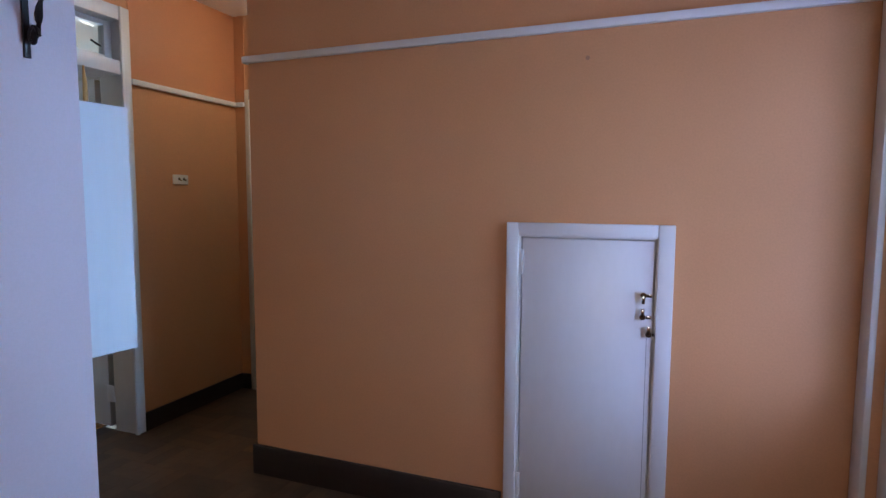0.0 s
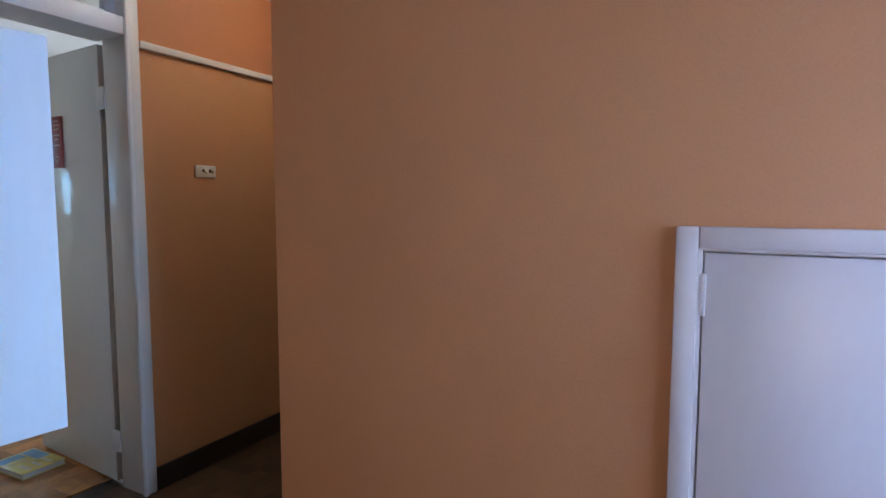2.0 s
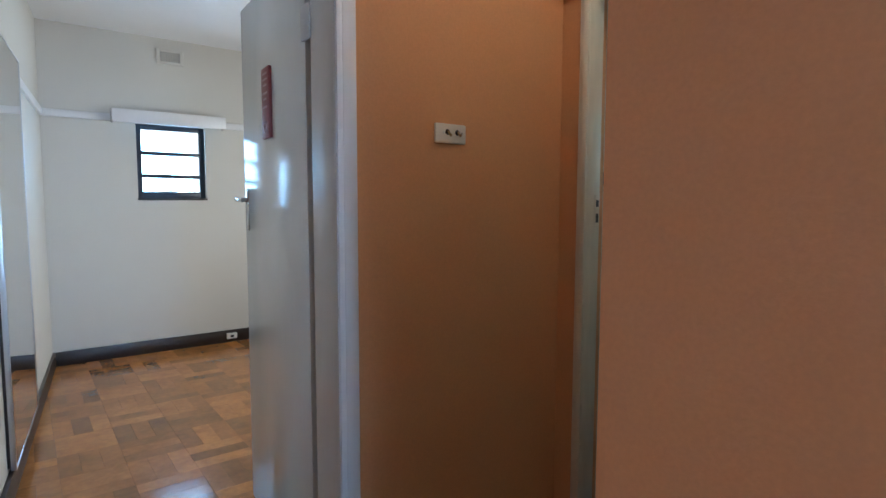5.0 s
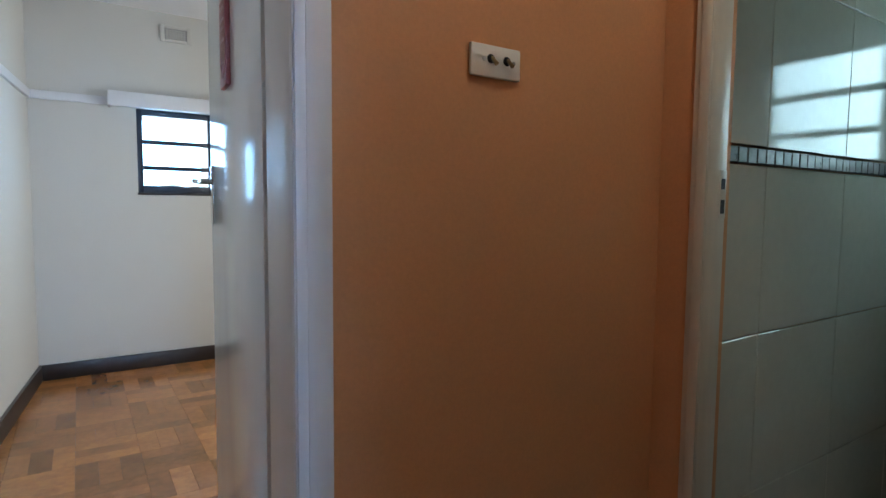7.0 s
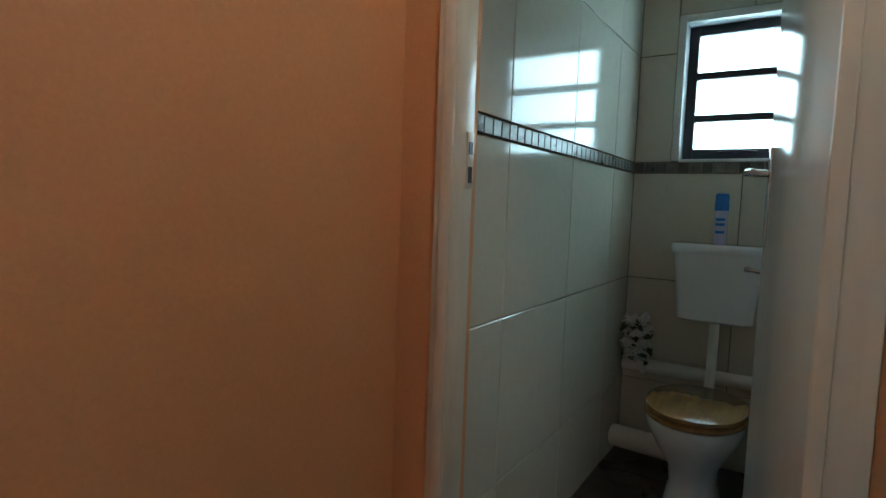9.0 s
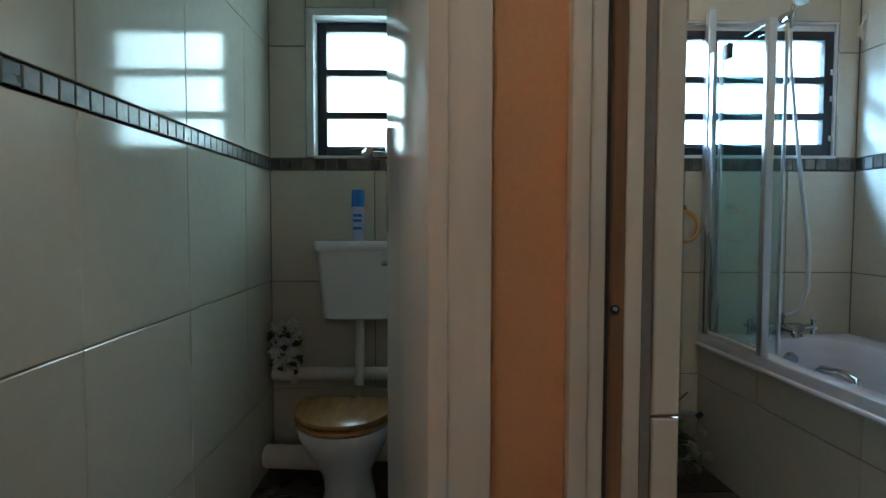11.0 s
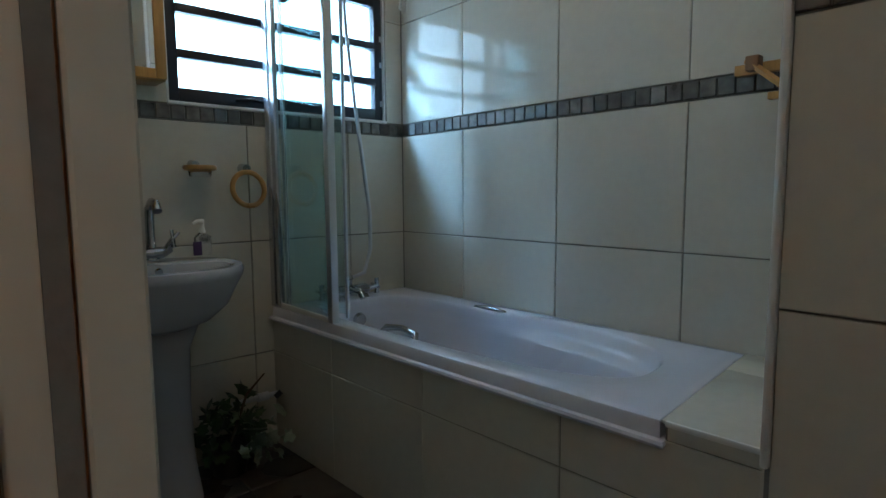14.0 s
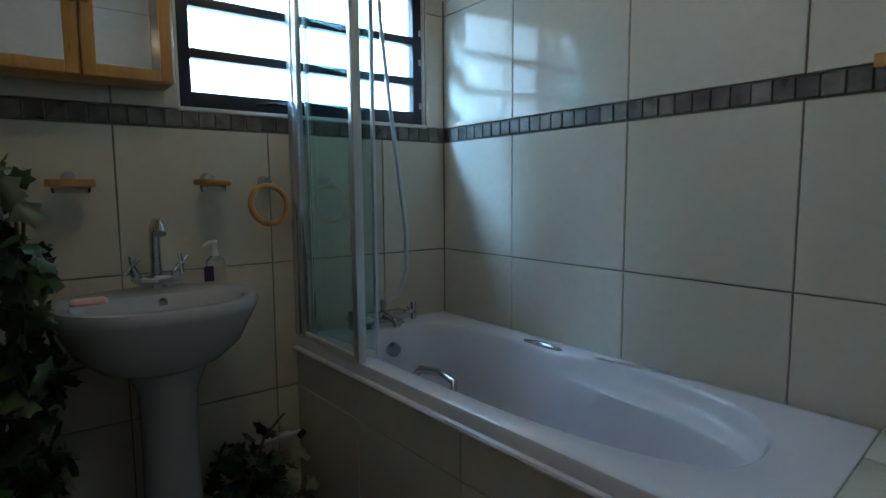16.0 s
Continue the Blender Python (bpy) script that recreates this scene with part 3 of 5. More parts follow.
part("reveal", boxes((-2.547, -2.513, BY - 0.010, BY + 0.16, 1.405, 2.064), (-2.513, -1.93, BY - 0.010, BY + 0.16, 2.03, 2.064), (-2.513, -1.93, BY - 0.010, BY + 0.08, 1.398, 1.411), bevel=0.003), TRIM, ww, "white painted window reveal")
part("window_stay", tube([(-2.36, BY + 0.07, 1.445), (-2.28, BY + 0.05, 1.452), (-2.20, BY + 0.07, 1.447)], 0.006, 8), IRON, ww)
rw = steel_window("window_room", "dark steel room window with horizontal bars", "x", RX - 0.06, 2.635, 3.17, 1.305, 1.914, (1.49, 1.68))
part("window_sill", boxes((RX - 0.16, RX + 0.012, 2.63, 3.175, 1.288, 1.306), bevel=0.003), DARK_WOOD, rw, "dark stained sill")
part("window_stay", tube([(RX - 0.03, 2.78, 1.355), (RX - 0.01, 2.88, 1.366), (RX - 0.01, 2.95, 1.35), (RX - 0.03, 3.05, 1.358)], 0.006, 8), ALU, rw, "pale metal window stay")
# unseen window added round the hall's fill light
hw = thing("hall_fill_window", (-0.4, -2.25, 0.85), "white framed hall window, added unseen for fill light", "window", kind="structure")
part("window_frame", boxes((-0.5, -0.44, -2.26, -2.2, 0.85, 2.1), (0.62, 0.68, -2.26, -2.2, 0.85, 2.1), (-0.44, 0.62, -2.26, -2.2, 0.85, 0.91), (-0.44, 0.62, -2.26, -2.2, 2.04, 2.1), (0.07, 0.11, -2.26, -2.2, 0.91, 2.04)), TRIM, hw)
for a, b in ((-0.44, 0.07), (0.11, 0.62)):
    p = part("pane", boxes((a, b, -2.232, -2.228, 0.91, 2.04)), GLASS, hw)
    p.visible_shadow = False
sw = thing("window_room_side", (-4.9, 4.5, 0.85), "white framed wide room window", "window", kind="structure")
part("window_frame", boxes((-5.7, -5.64, 4.47, 4.53, 0.85, 2.1), (-4.16, -4.1, 4.47, 4.53, 0.85, 2.1), (-5.64, -4.16, 4.47, 4.53, 0.85, 0.91), (-5.64, -4.16, 4.47, 4.53, 2.04, 2.1)), TRIM, sw)
p = part("pane", boxes((-5.64, -4.16, 4.498, 4.502, 0.91, 2.04)), GLASS, sw)
p.visible_shadow = False

# ---- hall things ----
cd = thing("cupboard_door", (-0.155, HY, 0.05), "white painted low cupboard door with three small metal latches", "cupboard door")
for r in ((-0.467, -0.418, HY - 0.022, HY, 0.0, 1.284), (0.103, 0.16, HY - 0.022, HY, 0.0, 1.284), (-0.418, 0.103, HY - 0.022, HY, 1.235, 1.284)):
    part("architrave", boxes(r, bevel=0.004), TRIM, cd)
for r in ((-0.418, -0.409, HY - 0.012, HY + 0.05, 0.05, 1.235), (0.097, 0.103, HY - 0.012, HY + 0.05, 0.05, 1.235), (-0.409, 0.097, HY - 0.012, HY + 0.05, 1.229, 1.235)):
    part("lining", boxes(r), TRIM, cd)
lf = part("leaf", boxes((-0.405, 0.092, HY - 0.006, HY + 0.024, 0.056, 1.224), bevel=0.003), TRIM, cd)
# raised grey strip colours in the joint's shadow; the leaf is uncut
part("joint_shadow_line", boxes((0.0725, 0.0742, HY - 0.0064, HY - 0.004, 0.06, 0.87)), GROUT, cd, "thin grey strip painting the shadow line of a joint")
part("back_stop", boxes((-0.409, 0.097, HY + 0.03, HY + 0.045, 0.05, 1.229)), TRIM, cd)
for z in (0.20, 1.127):
    part("hinge", boxes((-0.414, -0.400, HY - 0.014, HY - 0.004, z - 0.05, z + 0.05), bevel=0.003), TRIM, cd, "painted butt hinge")
for x, z, s in ((0.058, 1.022, 1), (0.057, 0.94, -1), (0.08, 0.876, -1)):
    lt = part("latch", tube([(x, HY - 0.006, z), (x, HY - 0.024, z)], 0.011, 12), CHROME, cd, "small tarnished metal latch")
    part("latch_arm", boxes((x - 0.006, x + 0.006, HY - 0.026, HY - 0.018, min(z, z - s * 0.032), max(z, z - s * 0.032)), bevel=0.002), CHROME, lt)
    part("keeper", boxes((x + 0.012, x + 0.03, HY - 0.012, HY - 0.004, z - 0.008, z + 0.004), bevel=0.001), CHROME, lt)

sp = solid("wall_plug", tube([(-0.17, HY - 0.004, 1.905), (-0.17, HY + 0.01, 1.905)], 0.008, 12), FILLER, "small brown plugged hole in the peach wall", "wall plug")

br = thing("curtain_bracket", (HX0, 1.30, 1.75), "black wrought iron curtain bracket on the wall", "bracket")
part("back_bar", boxes((HX0, HX0 + 0.008, 1.29, 1.308, 1.755, 2.12), bevel=0.002), IRON, br)
tw = [(HX0 + 0.03 + 0.14 * u, 1.299 + 0.006 * math.sin(u * 16), 1.80 + 0.27 * u + 0.008 * math.sin(u * 22)) for u in [i / 24 for i in range(25)]]
part("twisted_arm", tube(tw, [0.008 + 0.003 * math.sin(i * 1.3) for i in range(25)], 8), IRON, br)
part("scroll", tube([(HX0 + 0.012 + 0.022 * (1 - i / 18) * math.cos(i * 0.5) + 0.02, 1.30, 1.81 + 0.03 * (1 - i / 22) * math.sin(i * 0.5)) for i in range(18)], 0.006, 8), IRON, br)

wc = thing("wall_cupboard", (-1.8, 1.40, 0.83), "white painted wall cupboard with its door standing open", "cupboard")
part("body", boxes((-1.948, -1.662, 1.335, 1.345, 0.832, 1.688), (-1.948, -1.938, 1.345, 1.428, 0.832, 1.688), (-1.672, -1.662, 1.345, 1.428, 0.832, 1.688), (-1.938, -1.672, 1.345, 1.428, 0.832, 0.842), (-1.938, -1.672, 1.345, 1.428, 1.678, 1.688)), TRIM, wc)
CM = pose(-1.652, 1.702, 0, 0, 0, -7)      # the open door stands a little past square
bm = bmesh.new()
box(bm, -0.024, 0.0, -0.266, 0.0, 0.832, 1.688, 0.003, CM)
part("door", bm, BRUSHED_GLOSS, wc, "white gloss door panel, worn at its edge")
for z in (0.95, 1.57):
    part("hinge", boxes((-1.668, -1.650, 1.424, 1.438, z - 0.03, z + 0.03), bevel=0.002), ALU, wc)
solid("wooden_peg", tube([(-1.664, 1.556, 1.688), (-1.664, 1.556, 1.74), (-1.664, 1.553, 1.80)], [0.008, 0.0075, 0.003], 10), PINE, "orange-brown tapered wooden peg on the cupboard door's top", "peg")

# unseen lamp, added only to brighten the passage walls
pc = thing("passage_fill_lamp", (-2.02, 3.05, H), "small round ceiling lamp added unseen in the passage as fill light", "lamp")
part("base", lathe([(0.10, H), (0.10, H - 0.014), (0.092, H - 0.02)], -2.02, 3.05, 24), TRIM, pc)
PASSAGE_FILL = glow("passage_fill_glow", (0.97, 1.0, 0.92), 42.0)
part("globe", lathe([(0.085, H - 0.02), (0.092, H - 0.035), (0.088, H - 0.055), (0.06, H - 0.075), (0.02, H - 0.082)], -2.02, 3.05, 24), PASSAGE_FILL, pc, "glowing bowl of the added fill lamp")

ls = thing("light_switch", (PX, 2.93, 1.49), "cream plastic double light switch on the peach wall", "light switch")
part("plate", boxes((PX, PX + 0.010, 2.868, 2.987, 1.458, 1.518), bevel=0.0045), PLASTIC, ls)
for y in (2.914, 2.952):
    tg = part("toggle", tube([(PX + 0.012, y, 1.494), (PX + 0.021, y + 0.001, 1.485), (PX + 0.025, y + 0.002, 1.480)], [0.0035, 0.0035, 0.0045], 10), BRASS, ls, "small dark metal toggle")
    part("toggle_ring", tube([(PX + 0.010, y, 1.492), (PX + 0.014, y, 1.492)], [0.009, 0.006], 12), IRON, tg)
for y in (2.898, 2.968):
    part("plate_screw", tube([(PX + 0.010, y, 1.49), (PX + 0.0115, y, 1.49)], 0.004, 8), ALU, ls)

# ---- room things ----
sg = thing("door_sign", LM @ Vector((0.385, 0.01, 1.5)), "red wooden sign board with pale lettering and a heart", "sign")


def on_leaf(x0, x1, y0, y1, z0, z1, bevel=0.0):
    b = bmesh.new()
    box(b, x0, x1, y0, y1, z0, z1, bevel, LM)
    return b


part("board", on_leaf(0.341, 0.429, 0.0, 0.012, 1.503, 1.75, 0.002), RED_WOOD, sg)
for z, w in ((1.728, 0.052), (1.708, 0.060), (1.688, 0.046), (1.660, 0.058), (1.640, 0.036), (1.612, 0.050)):
    part("lettering_bar", on_leaf(0.385 - w / 2, 0.385 + w / 2, 0.012, 0.0128, z - 0.0035, z + 0.0035), PINK_PAINT, sg, "pale unreadable lettering")
hp = [(0.018 * math.sin(a) ** 3, 0.0012 * (13 * math.cos(a) - 5 * math.cos(2 * a) - 2 * math.cos(3 * a) - math.cos(4 * a))) for a in [2 * math.pi * i / 24 for i in range(24)]]
part("heart", tube([LM @ Vector((0.385 + a, 0.012, 1.545 + b)) for a, b in hp], 0.0022, 6, closed=True), PINK_PAINT, sg, "pale painted heart outline")

bk = thing("book", (-3.48, 2.45, 0), "closed picture book with a blue and yellow cover on the floor", "book")
BM = pose(-3.475, 2.447, 0, 0, 0, 3)
bm = bmesh.new()
box(bm, -0.132, 0.130, -0.097, 0.097, 0.003, 0.027, 0.0, BM)
part("pages", bm, PAGES, bk)
bm = bmesh.new()
box(bm, -0.137, 0.137, -0.101, 0.101, 0.027, 0.030, 0.001, BM)
cv = part("front_cover", bm, PAPER_YELLOW, bk)
bm = bmesh.new()
box(bm, -0.137, 0.137, -0.101, 0.101, 0.0, 0.003, 0.001, BM)
part("back_cover", bm, PAPER_YELLOW, bk)
bm = bmesh.new()
box(bm, -0.125, 0.02, 0.03, 0.092, 0.030, 0.0308, 0.0, BM)
part("blue_field", bm, PAPER_BLUE, cv, "blue printed field")
bm = bmesh.new()
box(bm, -0.125, -0.06, -0.09, 0.02, 0.030, 0.0308, 0.0, BM)
part("blue_field", bm, PAPER_BLUE, cv, "blue printed field")
for i in range(3):
    bm = bmesh.new()
    box(bm, 0.03, 0.11, -0.06 + 0.05 * i, -0.045 + 0.05 * i, 0.030, 0.0308, 0.0, BM)
    part("lettering_bar", bm, PAGES, cv, "pale unreadable lettering")

pl = thing("pelmet", (RX, 2.89, 1.90), "white painted wooden pelmet above the small window", "pelmet")
part("front_board", boxes((RX + 0.08, RX + 0.10, 2.46, 3.322, 1.904, 2.007), bevel=0.003), TRIM, pl)
part("top_board", boxes((RX, RX + 0.08, 2.46, 3.322, 1.989, 2.007), bevel=0.002), TRIM, pl)
for y in (2.46, 3.302):
    part("end_board", boxes((RX, RX + 0.08, y, y + 0.02, 1.904, 1.989), bevel=0.002), TRIM, pl)
vt = thing("air_vent", (RX, 2.91, 2.42), "cream plaster air vent grille high on the wall", "vent")
part("backing", boxes((RX, RX + 0.002, 2.81, 3.013, 2.42, 2.53)), BLACK, vt)
part("frame", boxes((RX, RX + 0.012, 2.805, 2.835, 2.415, 2.535), (RX, RX + 0.012, 2.988, 3.018, 2.415, 2.535), (RX, RX + 0.012, 2.835, 2.988, 2.415, 2.438), (RX, RX + 0.012, 2.835, 2.988, 2.512, 2.535), bevel=0.002), CREAM_WALL, vt)
for i in range(7):
    y = 2.852 + i * 0.0195
    part("upright_slat", boxes((RX + 0.002, RX + 0.010, y - 0.004, y + 0.004, 2.438, 2.512)), CREAM_WALL, vt)
for i in range(4):
    z = 2.450 + i * 0.0165
    part("cross_slat", boxes((RX + 0.002, RX + 0.009, 2.835, 2.988, z - 0.0035, z + 0.0035)), CREAM_WALL, vt)

mr = thing("wall_mirror", SL @ Vector((1.0, 0, 0.12)), "tall frameless mirror and bright metal edge on the wall", "mirror")
bm = bmesh.new()
box(bm, 1.38, 2.25, 0.022, 0.030, 0.13, 2.02, 0.0, SL)
part("mirror_glass", bm, MIRROR, mr)
bm = bmesh.new()
for r in ((1.372, 1.38, 0.012, 0.033, 0.122, 2.028), (2.25, 2.258, 0.012, 0.033, 0.122, 2.028), (1.38, 2.25, 0.012, 0.033, 0.122, 0.13), (1.38, 2.25, 0.012, 0.033, 2.02, 2.028)):
    box(bm, *r, 0.002, SL)
part("edge_strip", bm, ALU, mr, "bright metal edge strip")
bm = bmesh.new()
box(bm, 1.38, 2.25, 0.0, 0.022, 0.13, 2.02, 0.0, SL)
part("backing_board", bm, DARK_WOOD, mr)

for y in (3.34, 3.55):
    pa = thing("wall_adapter", (RX + 0.018, y, 0.04), "white plastic cable outlet on the skirting board", "socket", "outlets on the skirting")
    part("housing", boxes((RX + 0.018, RX + 0.05, y - 0.045, y + 0.045, 0.035, 0.085), bevel=0.004), PLASTIC, pa)
    part("port", boxes((RX + 0.05, RX + 0.052, y - 0.015, y + 0.015, 0.05, 0.07)), BLACK, pa)
so = thing("wall_socket", (RX, 3.68, 0.49), "white plastic wall socket in the off-white wall", "socket")
part("plate", boxes((RX, RX + 0.01, 3.635, 3.725, 0.44, 0.55), bevel=0.003), PLASTIC, so)
for dy, dz in ((0, 0.02), (-0.012, -0.01), (0.012, -0.01)):
    part("socket_hole", tube([(RX + 0.010, 3.68 + dy, 0.495 + dz), (RX + 0.011, 3.68 + dy, 0.495 + dz)], 0.005, 8), BLACK, so)

# ---- toilet ----
TX = -2.30        # middle of the toilet


def egg(cx, cy, a, bf, bb, z, n=32, p=2.2):
    """A ring that is longer to the front (-y, bf) than to the back (bb)."""
    out = []
    for i in range(n):
        t = 2 * math.pi * i / n
        c, s = math.cos(t), math.sin(t)
        x = a * math.copysign(abs(c) ** (2 / p), c)
        y = (bb if s > 0 else bf) * math.copysign(abs(s) ** (2 / p), s)
        out.append((cx + x, cy + y, z))
    return out


to = thing("toilet", (TX, 4.9, 0), "white porcelain toilet with a golden oak seat, lid down", "toilet")
part("bowl", rings_mesh([egg(TX, 4.90, 0.105, 0.20, 0.22, 0.0), egg(TX, 4.90, 0.10, 0.18, 0.21, 0.04), egg(TX, 4.90, 0.085, 0.15, 0.19, 0.12), egg(TX, 4.90, 0.095, 0.165, 0.19, 0.19), egg(TX, 4.89, 0.145, 0.22, 0.20, 0.28), egg(TX, 4.88, 0.172, 0.25, 0.21, 0.345), egg(TX, 4.88, 0.180, 0.258, 0.215, 0.375), egg(TX, 4.88, 0.180, 0.258, 0.215, 0.390)]), PORCELAIN, to)
part("seat", rings_mesh([egg(TX, 4.88, 0.178, 0.255, 0.20, 0.392), egg(TX, 4.88, 0.186, 0.264, 0.205, 0.397), egg(TX, 4.88, 0.186, 0.264, 0.205, 0.408), egg(TX, 4.88, 0.178, 0.256, 0.20, 0.413)]), OAK, to, "golden oak seat")
part("lid", rings_mesh([egg(TX, 4.88, 0.172, 0.25, 0.198, 0.416), egg(TX, 4.88, 0.182, 0.260, 0.205, 0.421), egg(TX, 4.88, 0.182, 0.260, 0.205, 0.432), egg(TX, 4.88, 0.170, 0.246, 0.195, 0.439)]), OAK, to, "golden oak lid, closed")
for s in (-1, 1):
    part("seat_hinge", tube([(TX + s * 0.075, 5.09, 0.392), (TX + s * 0.075, 5.09, 0.425)], 0.012, 10), CHROME, to, "chrome seat hinge")
part("waste_pipe", tube([(TX - 0.06, 5.08, 0.13), (TX - 0.2, 5.16, 0.10), (-2.70, 5.20, 0.09)], 0.05, 14), PLASTIC, to, "pale plastic waste pipe")

ci = thing("cistern", (TX, 5.26, 0.69), "white porcelain low-level cistern on the tiled wall", "cistern")


def rbox(cx, cy, hx, hy, z, r=0.03, n=5):
    pts = []
    for sx, sy, a0 in ((1, 1, 0), (-1, 1, 90), (-1, -1, 180), (1, -1, 270)):
        for i in range(n):
            a = radians(a0 + 90 * i / (n - 1))
            pts.append((cx + sx * (hx - r) + r * math.cos(a), cy + sy * (hy - r) + r * math.sin(a), z))
    return pts


part("tank", rings_mesh([rbox(TX, 5.255, 0.135, 0.07, 0.690), rbox(TX, 5.25, 0.150, 0.08, 0.70), rbox(TX, 5.245, 0.178, 0.085, 0.985), rbox(TX, 5.245, 0.178, 0.085, 0.99)]), PORCELAIN, ci)
part("lid", rings_mesh([rbox(TX, 5.243, 0.186, 0.092, 0.99), rbox(TX, 5.243, 0.190, 0.094, 0.998), rbox(TX, 5.243, 0.190, 0.094, 1.022), rbox(TX, 5.243, 0.182, 0.088, 1.032)]), PORCELAIN, ci)
part("flush_lever", tube([(TX + 0.115, 5.16, 0.94), (TX + 0.115, 5.142, 0.94), (TX + 0.13, 5.138, 0.938), (TX + 0.165, 5.138, 0.932)], [0.013, 0.013, 0.009, 0.008], 10), CHROME, ci, "chrome flush lever")
part("flush_pipe", tube([(TX, 5.24, 0.70), (TX, 5.235, 0.45), (TX, 5.20, 0.385), (TX, 5.10, 0.33)], 0.021, 12), PLASTIC, ci, "cream plastic flush pipe")
ws = thing("waste_boxing", (-2.3, 5.30, 0.40), "grey pipe along the toilet wall above dark tiles", "pipe")
part("pipe", tube([(-2.70, 5.305, 0.425), (-1.84, 5.305, 0.425)], 0.03, 12), PLASTIC, ws)
for x in (-2.6, -2.05):
    part("clip", boxes((x - 0.012, x + 0.012, 5.27, 5.338, 0.39, 0.46), bevel=0.003), PLASTIC, ws)

sc = thing("spray_can", (-2.305, 5.245, 1.032), "blue and lilac air freshener spray can on the cistern", "spray can")
part("can", lathe([(0.026, 1.032), (0.028, 1.036), (0.028, 1.175), (0.024, 1.185)], -2.305, 5.245), LILAC_CAN, sc)
part("cap", lathe([(0.0275, 1.178), (0.0285, 1.182), (0.0265, 1.245), (0.022, 1.252)], -2.305, 5.245), BLUE_CAN, sc, "blue plastic cap")
for z, w in ((1.14, 0.018), (1.118, 0.014), (1.085, 0.017)):
    part("lettering_bar", rings_mesh([[(-2.305 + 0.0286 * math.sin(a), 5.245 - 0.0286 * math.cos(a), zz) for a in [-0.7, -0.35, 0.0, 0.35, 0.7]] for zz in (z - 0.006, z + 0.006)], (False, False)), BLUE_CAN, sc, "blue unreadable lettering")


def leaf_mesh(bm, at, size, yaw, pitch, roll, lobes=5):
    """One flat lobed leaf with a folded midrib."""
    m = Matrix.Translation(at) @ Euler((pitch, roll, yaw)).to_matrix().to_4x4()
    outline = []
    for i in range(2 * lobes + 1):
        a = -2.5 + 5.0 * i / (2 * lobes)
        r = size * (1.0 if i % 2 == 0 else 0.62) * (1.15 if i == lobes else 0.85)
        outline.append((r * math.sin(a) * 0.62, r * math.cos(a) * 0.75 + size * 0.3, -abs(math.sin(a)) * size * 0.16))
    c = bm.verts.new(m @ Vector((0, 0, 0)))
    vs = [bm.verts.new(m @ Vector(p)) for p in outline]
    for a, b in zip(vs, vs[1:]):
        bm.faces.new((c, a, b))


def foliage(count, box6, size, seed, lean=0.9):
    rnd = random.Random(seed)
    bm = bmesh.new()
    x0, x1, y0, y1, z0, z1 = box6
    for _ in range(count):
        u, v, w = rnd.random(), rnd.random(), rnd.random()
        p = (x0 + (x1 - x0) * u, y0 + (y1 - y0) * v, z0 + (z1 - z0) * w)
        leaf_mesh(bm, p, size * rnd.uniform(0.6, 1.25), rnd.uniform(0, 6.28), rnd.uniform(-lean, lean) - 0.9, rnd.uniform(-lean, lean))
    return bm


fl = thing("artificial_flowers", (-2.64, 5.25, 0.455), "bunch of white artificial flowers with green leaves on the pipe", "flowers")
rnd = random.Random(4)
part("greenery", foliage(30, (-2.70, -2.56, 5.20, 5.30, 0.47, 0.64), 0.045, 11), LEAF, fl, "green leaves")
bm = bmesh.new()
for _ in range(48):
    c = (-2.63 + rnd.uniform(-0.055, 0.06), 5.22 + rnd.uniform(-0.05, 0.04), 0.48 + 0.22 * rnd.random())
    for k in range(6):
        leaf_mesh(bm, c, 0.032, k * 1.05, -0.6, rnd.uniform(-0.4, 0.4), 2)
part("blossoms", bm, PETAL, fl, "white cloth blossoms")
part("stem_bundle", tube([(-2.64, 5.255, 0.455), (-2.64, 5.25, 0.56), (-2.63, 5.25, 0.66)], [0.016, 0.012, 0.006], 8), STEM, fl)

# ---- bathroom: the bath ----
BT = 0.605
tub = thing("bathtub", (-0.40, 4.47, 0), "white acrylic bathtub with chrome grips, built into tiles", "bathtub")
X0, X1, Y0, Y1 = -0.767, -0.043, 3.636, 5.337


def askew(bm):
    """The bath is built in a little askew: its front draws in towards the near end."""
    for v in bm.verts:
        x, y = v.co.x, v.co.y
        across = (X1 - x) / (X1 - X0)
        v.co.x += 0.042 * max(0.0, min(1.9, (BY - y))) * across
        v.co.y += 0.068 * (1 - across) * (Y1 - y) / (Y1 - Y0)
    return bm




def rect_ring(inset, z, q=24):
    cx, cy = (X0 + X1) / 2, (Y0 + Y1) / 2
    hx, hy = (X1 - X0) / 2 - inset, (Y1 - Y0) / 2 - inset
    out = []
    for k in range(4):
        for i in range(q):
            u = min(1, 2 * i / q), max(0, 2 * i / q - 1)
            along, back = u[0], 1 - u[1]
            x, y = ((back, along), (-along, back), (-back, -along), (along, -back))[k]
            out.append((cx + hx * x, cy + hy * y, z))
    return out


